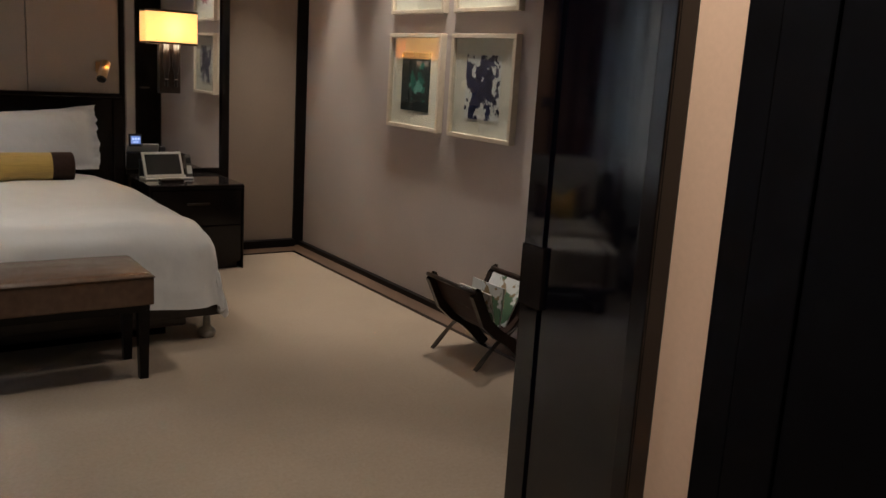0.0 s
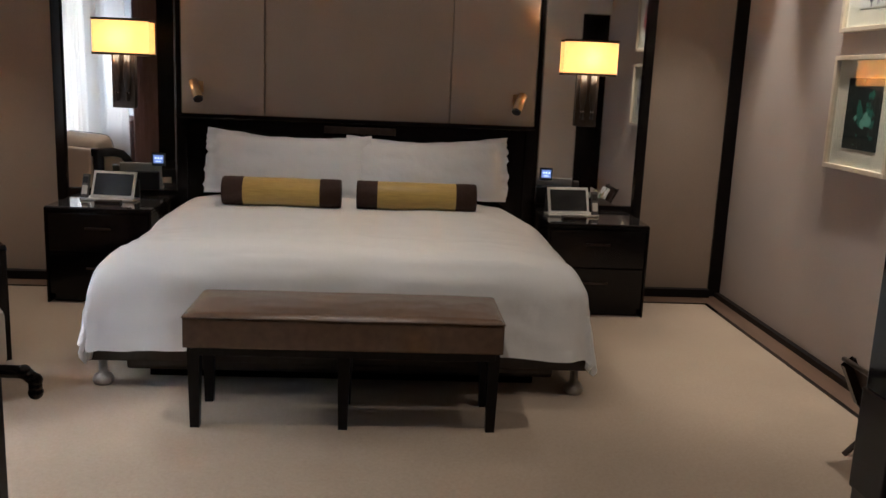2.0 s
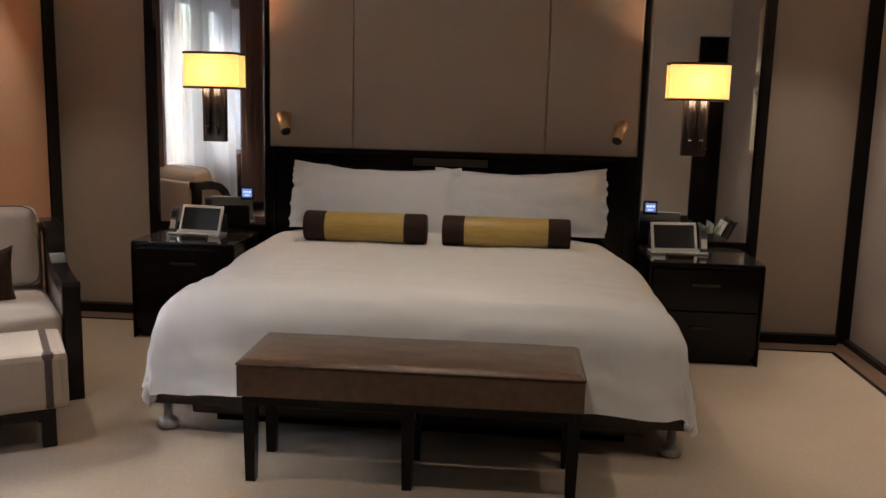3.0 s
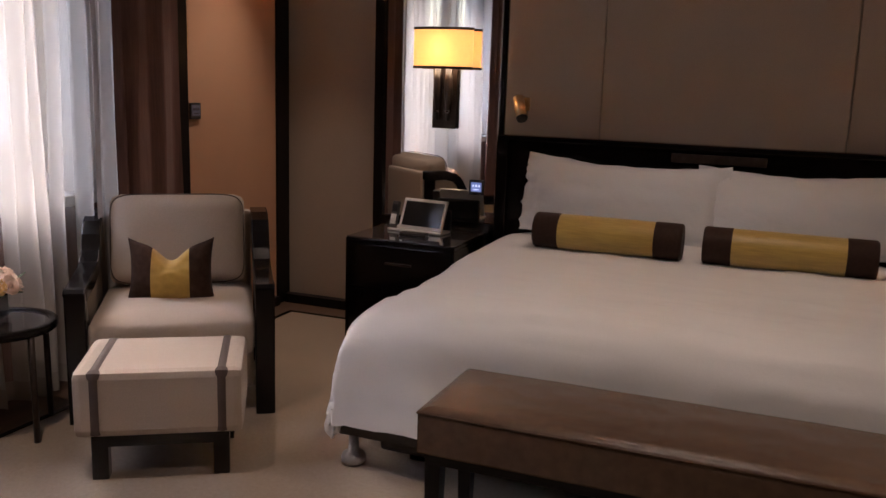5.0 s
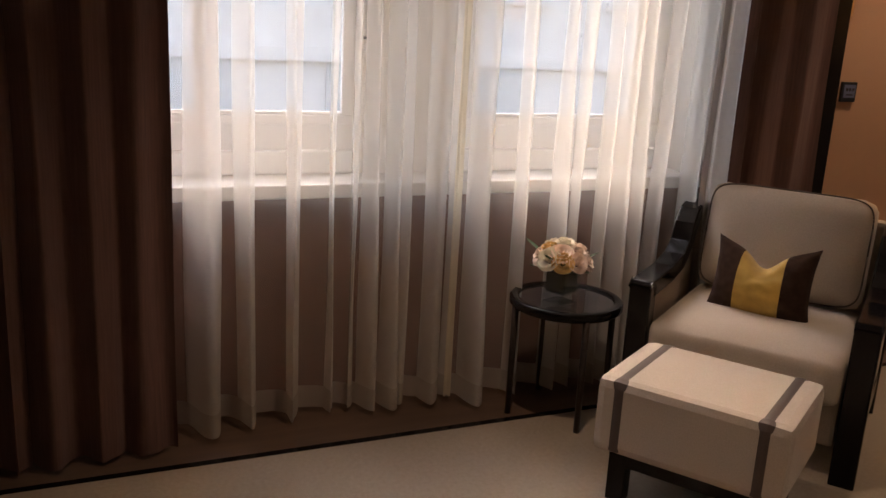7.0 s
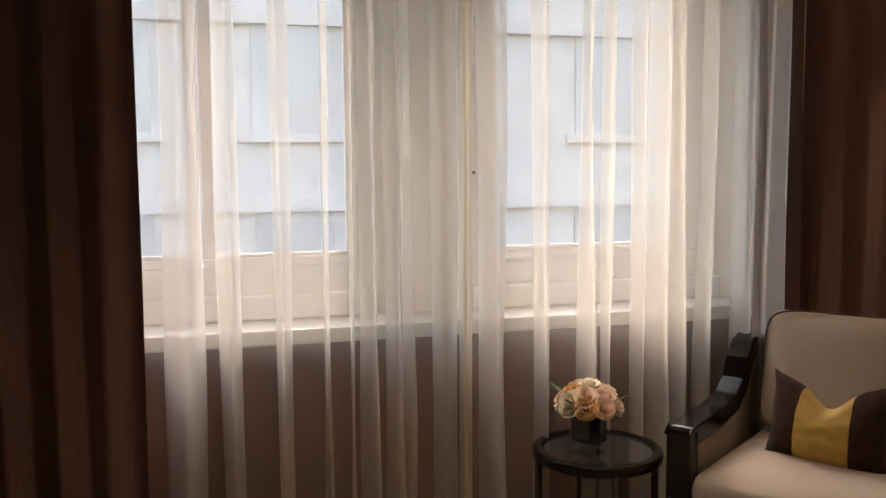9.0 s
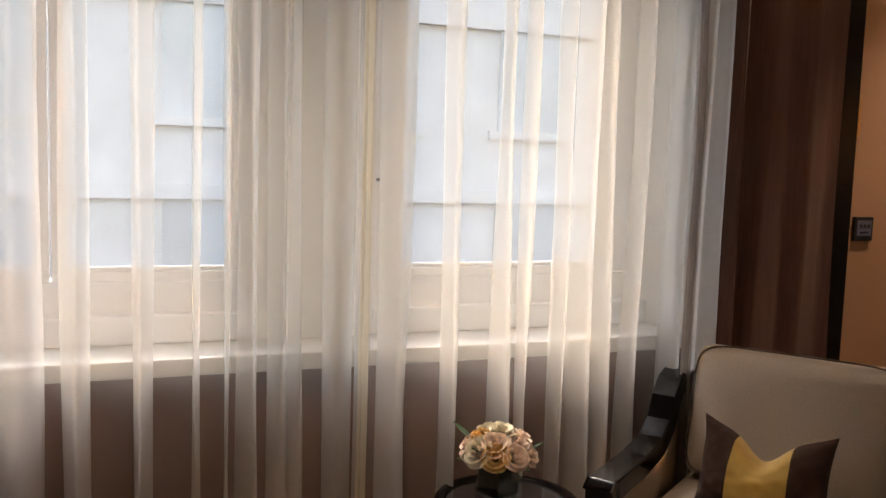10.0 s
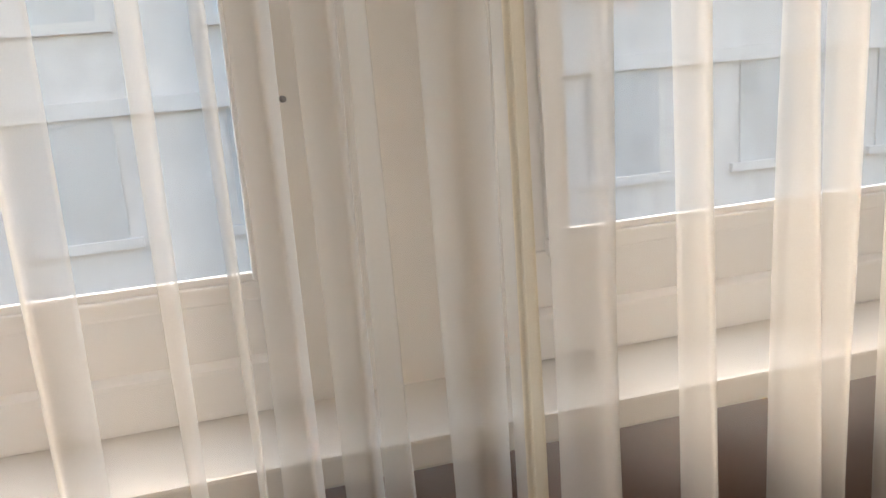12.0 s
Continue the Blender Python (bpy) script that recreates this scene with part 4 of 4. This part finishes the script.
# ---- ottoman ----
ott = thing("ottoman", "oatmeal linen ottoman with two brown ribbon bands", "ottoman", (-0.953, 5.518, 0), 32.5)
OW, OD = 0.284, 0.212
boxpart("body", (-OW, OW, -OD, OD, 0.165, 0.402), UPHOLSTERY, ott, "", 0.028)
for s in (-1, 1):
    x0, x1 = s * (OW - 0.042), s * (OW - 0.104)
    x0, x1 = min(x0, x1), max(x0, x1)
    boxpart("ribbon", (x0, x1, -OD - 0.003, OD + 0.003, 0.167, 0.405), PIPING, ott, "brown ribbon band", 0.027)
    boxpart("skid", (s * 0.205 - 0.028, s * 0.205 + 0.028, -OD + 0.03, -OD + 0.085, 0.0, 0.165), BLACK, ott, "black wooden foot", 0.004)
    boxpart("skid", (s * 0.205 - 0.028, s * 0.205 + 0.028, OD - 0.085, OD - 0.03, 0.0, 0.165), BLACK, ott, "black wooden foot", 0.004)
boxpart("rail", (-0.19, 0.19, -OD + 0.03, OD - 0.03, 0.120, 0.164), BLACK, ott, "", 0.003)

# ---- side table and flowers ----
TX, TY, TZ = -1.663, 5.427, 0.450
tab = thing("side_table", "round black side table with a smoked glass top", "side table", (TX, TY, 0))
bm = bmesh.new()
lathe(bm, [(0.170, TZ - 0.036), (0.200, TZ - 0.036), (0.208, TZ - 0.028), (0.208, TZ - 0.006), (0.202, TZ), (0.178, TZ), (0.174, TZ - 0.008), (0.170, TZ - 0.036)], 48)
part("rim", bm, BLACK, tab, "", True)
bm = bmesh.new()
lathe(bm, [(0.0005, TZ - 0.016), (0.173, TZ - 0.016), (0.173, TZ - 0.008), (0.0005, TZ - 0.008)], 48)
part("glass_top", bm, SMOKED, tab, "smoked glass")
for k in range(4):
    a = radians(-9 + 90 * k)
    ca, sa = math.cos(a), math.sin(a)
    part("leg", cyl(bmesh.new(), (0.196 * ca, 0.196 * sa, 0), (0.194 * ca, 0.194 * sa, TZ - 0.03), 0.0115, 0.0125, 12), BRONZE, tab, "", True)

vase = thing("vase", "square glass vase with a black insert", "vase", (TX + 0.012, TY - 0.035, TZ - 0.008), 20)
boxpart("foot", (-0.046, 0.046, -0.046, 0.046, 0.0, 0.034), PANE, vase, "clear glass foot", 0.004)
boxpart("insert", (-0.041, 0.041, -0.041, 0.041, 0.036, 0.118), VASE, vase, "black lining", 0.006)
boxpart("glass_wall", (-0.046, 0.046, -0.046, 0.046, 0.0345, 0.121), PANE, vase, "clear glass wall", 0.004)


def rose(bm, c, r, up, seed):
    """Wrapped petals round a bud."""
    rnd = random.Random(seed)
    turn = Vector(up).to_track_quat("Z", "Y").to_matrix().to_4x4()
    for layer, (rad, hgt, count, open_) in enumerate(((0.30, 0.75, 3, 0.05), (0.58, 0.72, 4, 0.22), (0.84, 0.58, 5, 0.5), (1.0, 0.34, 6, 0.85))):
        off = rnd.uniform(0, 6)
        for k in range(count):
            a0 = off + 2 * math.pi * k / count
            span = 2 * math.pi / count * 0.72
            rings = []
            for j in range(5):
                v = j / 4
                ring = []
                for i in range(6):
                    u = -1 + 2 * i / 5
                    a = a0 + u * span * (0.6 + 0.4 * math.sin(v * 2.4))
                    rr = r * (rad * (0.35 + 0.65 * v) + open_ * 0.25 * v * v - 0.06 * u * u * v)
                    zz = r * (-0.5 + (hgt + 0.35) * v - 0.22 * u * u * v - open_ * 0.25 * v ** 3)
                    ring.append(Matrix.Translation(c) @ turn @ Vector((rr * math.cos(a), rr * math.sin(a), zz)))
                rings.append(ring)
            strip(bm, rings)


bouquet = thing("bouquet", "low bouquet of blush and cream roses in the vase", "flowers", (TX + 0.012, TY - 0.035, TZ + 0.108))
rnd = random.Random(4)
heads = []
for ring_n, tilt in ((1, 0.0), (6, 0.72), (9, 1.18)):
    for k in range(ring_n):
        a = 2 * math.pi * k / ring_n + tilt * 2 + rnd.uniform(-0.2, 0.2)
        heads.append((math.sin(tilt) * math.cos(a), math.sin(tilt) * math.sin(a), math.cos(tilt)))
for i, (x, y, z) in enumerate(heads):
    bm = bmesh.new()
    rose(bm, Vector((x * 0.092, y * 0.092, 0.022 + z * 0.070 + rnd.uniform(-0.008, 0.008))), rnd.uniform(0.030, 0.043), (x, y, z + 0.25), i)
    mat = [CREAM, ROSE, ROSE, CREAM, AMBER, ROSE, ROSE, CREAM][i % 8]
    part("rose_head", bm, mat, bouquet, {ROSE: "blush rose", CREAM: "cream rose", AMBER: "amber bloom"}[mat], True)
for i in range(9):
    a = 2 * math.pi * i / 9 + 0.3
    l = 0.045 if i != 5 else 0.075
    d = Vector((math.cos(a), math.sin(a), 0.12 + 0.5 * (i % 2)))
    s = Vector((-math.sin(a), math.cos(a), 0)) * 0.014
    o = Vector((math.cos(a) * 0.078, math.sin(a) * 0.078, 0.015 + 0.035 * (i % 2)))
    bm = bmesh.new()
    rings = [[o + d * l * t - s * wd, o + d * l * t + Vector((0, 0, -0.004)), o + d * l * t + s * wd] for t, wd in ((0, 0.2), (0.25, 0.8), (0.5, 1.0), (0.75, 0.7), (1.0, 0.05))]
    strip(bm, rings)
    part("leaf", bm, LEAF, bouquet, "", True)
part("stems", cyl(bmesh.new(), (0, 0, -0.07), (0, 0, 0.03), 0.03, 0.045, 10), LEAF, bouquet, "", True)

# ---- framed prints on the right wall ----
ART = [
    (6.13, 1.045, picture_print("print_green", (0.02, 0.03, 0.028), [(0.03, 0.16, 0.12), (0.18, 0.42, 0.34)], 9, 0.44, 1.3), "dark green leafy print in a cream frame"),
    (5.437, 1.045, picture_print("print_blue", (0.80, 0.80, 0.76), [(0.03, 0.035, 0.10), (0.012, 0.014, 0.05)], 11, 0.33, 4.1), "blue-black blossom print in a cream frame"),
    (6.13, 1.732, picture_print("print_blots", (0.80, 0.79, 0.74), [(0.03, 0.035, 0.09), (0.01, 0.012, 0.04)], 10, 0.36, 7.7), "dark blot flower print in a cream frame"),
    (5.437, 1.732, picture_print("print_red", (0.80, 0.78, 0.72), [(0.30, 0.02, 0.03), (0.12, 0.01, 0.02)], 7, 0.34, 9.2), "deep red flower print in a cream frame"),
]
for y, z, art, label in ART:
    f = thing("framed_print", label, "picture", (XR, y, z), 0, "prints on the right wall")
    h, H = 0.295, 0.572
    for dims in ((-0.040, 0, -h, h, 0, 0.024), (-0.040, 0, -h, h, H - 0.024, H), (-0.040, 0, -h, -h + 0.024, 0.024, H - 0.024), (-0.040, 0, h - 0.024, h, 0.024, H - 0.024)):
        boxpart("frame", dims, FRAMEWOOD, f, "", 0.003)
    boxpart("mat_board", (-0.016, -0.002, -h + 0.024, h - 0.024, 0.024, H - 0.024), MAT, f, "cream mat board", 0.0)
    pr = boxpart("print", (-0.002, 0.0, -0.160, 0.160, -0.175, 0.175), art, f, "", 0.0)
    pr.location = (-0.0165, 0, 0.286)
    g = boxpart("glass", (-0.026, -0.024, -h + 0.024, h - 0.024, 0.024, H - 0.024), PANE, f, "", 0.0)
    g.visible_shadow = False

# ---- magazine rack ----
rack = thing("magazine_rack", "folding dark wood and leather magazine rack", "magazine rack", (2.98, 4.92, 0), 0)
for y in (-0.19, 0.19):
    for s in (-1, 1):
        bm = bmesh.new()
        pts = [(-0.155, 0.0), (-0.085, 0.075), (-0.02, 0.135), (0.05, 0.175), (0.13, 0.245), (0.205, 0.40)]
        rings = []
        for x, z in pts:
            x *= s
            rings.append([(x - 0.021, y + s * 0.012 - 0.015, z - 0.018), (x - 0.021, y + s * 0.012 + 0.015, z - 0.018), (x + 0.021, y + s * 0.012 + 0.015, z + 0.018), (x + 0.021, y + s * 0.012 - 0.015, z + 0.018), (x - 0.021, y + s * 0.012 - 0.015, z - 0.018)])
        strip(bm, rings)
        bmesh.ops.remove_doubles(bm, verts=bm.verts, dist=1e-5)
        bmesh.ops.recalc_face_normals(bm, faces=bm.faces)
        part("leg", bm, DARKWOOD, rack)
for s in (-1, 1):
    part("top_bar", cyl(bmesh.new(), (s * 0.205, -0.21, 0.40), (s * 0.205, 0.21, 0.40), 0.011, None, 10), DARKWOOD, rack, "", True)
    bm = bmesh.new()
    rings = [[(s * x, y, z) for y in (-0.175, 0, 0.175)] for x, z in ((0.200, 0.40), (0.14, 0.285), (0.06, 0.195), (0.0, 0.150))]
    strip(bm, rings)
    sl = part("sling", bm, BROWNSILK, rack, "dark brown leather sling")
    m = sl.modifiers.new("thickness", "SOLIDIFY")
    m.thickness = 0.006
COVER = picture_print("magazine_cover", (0.72, 0.74, 0.74), [(0.10, 0.18, 0.10), (0.30, 0.22, 0.12)], 9, 0.36, 2.2)
for i, (dx, ang, hh) in enumerate(((-0.015, -12, 0.19), (0.012, 4, 0.21), (0.045, 26, 0.25))):
    mg = thing("magazine", "glossy magazine standing in the leather rack", "magazine", (2.98 + dx, 4.92, 0.172), 0, "magazines in the rack")
    p = part("pages", box(bmesh.new(), -0.004, 0.004, -0.13, 0.13, 0.0, hh, 0.001), PAPER, mg)
    p.matrix_basis = pose(0, 0, 0, 0, ang, 0)
    c = part("cover", box(bmesh.new(), -0.0010, 0.0, -0.13, 0.13, -hh / 2, hh / 2), COVER, p, "printed cover")
    c.matrix_basis = pose(-0.0042, 0, hh / 2 + 0.001)

# ---- desk chair beside the walk ----
def desk_chair():
    c = thing("desk_chair", "black wooden desk chair with a scrolled top rail", "chair", (0.125, 3.20, 0))
    for s in (-1, 1):
        x = s * 0.165
        boxpart("back_leg", (x - 0.02, x + 0.02, 0.165, 0.205, 0.0, 0.905), SATIN, c, "", 0.006)
        boxpart("front_leg", (x - 0.018, x + 0.018, -0.225, -0.189, 0.0, 0.415), SATIN, c, "", 0.006)
        boxpart("side_stretcher", (x - 0.010, x + 0.010, -0.188, 0.164, 0.18, 0.21), SATIN, c, "", 0.003)
    boxpart("seat", (-0.19, 0.19, -0.235, 0.160, 0.417, 0.475), LEATHER, c, "brown leather seat", 0.018)
    boxpart("back_panel", (-0.143, 0.143, 0.175, 0.195, 0.56, 0.86), LEATHER, c, "brown leather back", 0.006)
    bm = bmesh.new()
    points = [(-0.262, 0.884), (-0.262, 0.905), (-0.245, 0.919), (0.0, 0.922), (0.245, 0.919), (0.262, 0.905), (0.262, 0.884)]
    for (xa, za), (xb, zb) in zip(points, points[1:]):
        cyl(bm, (xa, 0.150, za), (xb, 0.150, zb), 0.011, None, 12)
    for x, z in points:
        bmesh.ops.create_uvsphere(bm, u_segments=12, v_segments=8, radius=0.0125, matrix=Matrix.Translation((x, 0.150, z)))
    part("top_rail", bm, BLACK, c, "scrolled black top rail", True)
    for s in (-1, 1):
        boxpart("rail_block", (s * 0.165 - 0.014, s * 0.165 + 0.014, 0.148, 0.190, 0.906, 0.926), SATIN, c, "", 0.003)


desk_chair()

# ---- ceiling downlights, with the added fills among them ----
for x, y, *_ in DOWN:
    dl = thing("downlight", "small ceiling downlight, inferred or added as fill", "ceiling light", (x, y, CEIL), 0, "ceiling downlights")
    bm = bmesh.new()
    lathe(bm, [(0.038, 0.0), (0.050, 0.0), (0.052, -0.004), (0.038, -0.006), (0.036, 0.0)], 20)
    part("ring", bm, STEEL, dl, "", True)
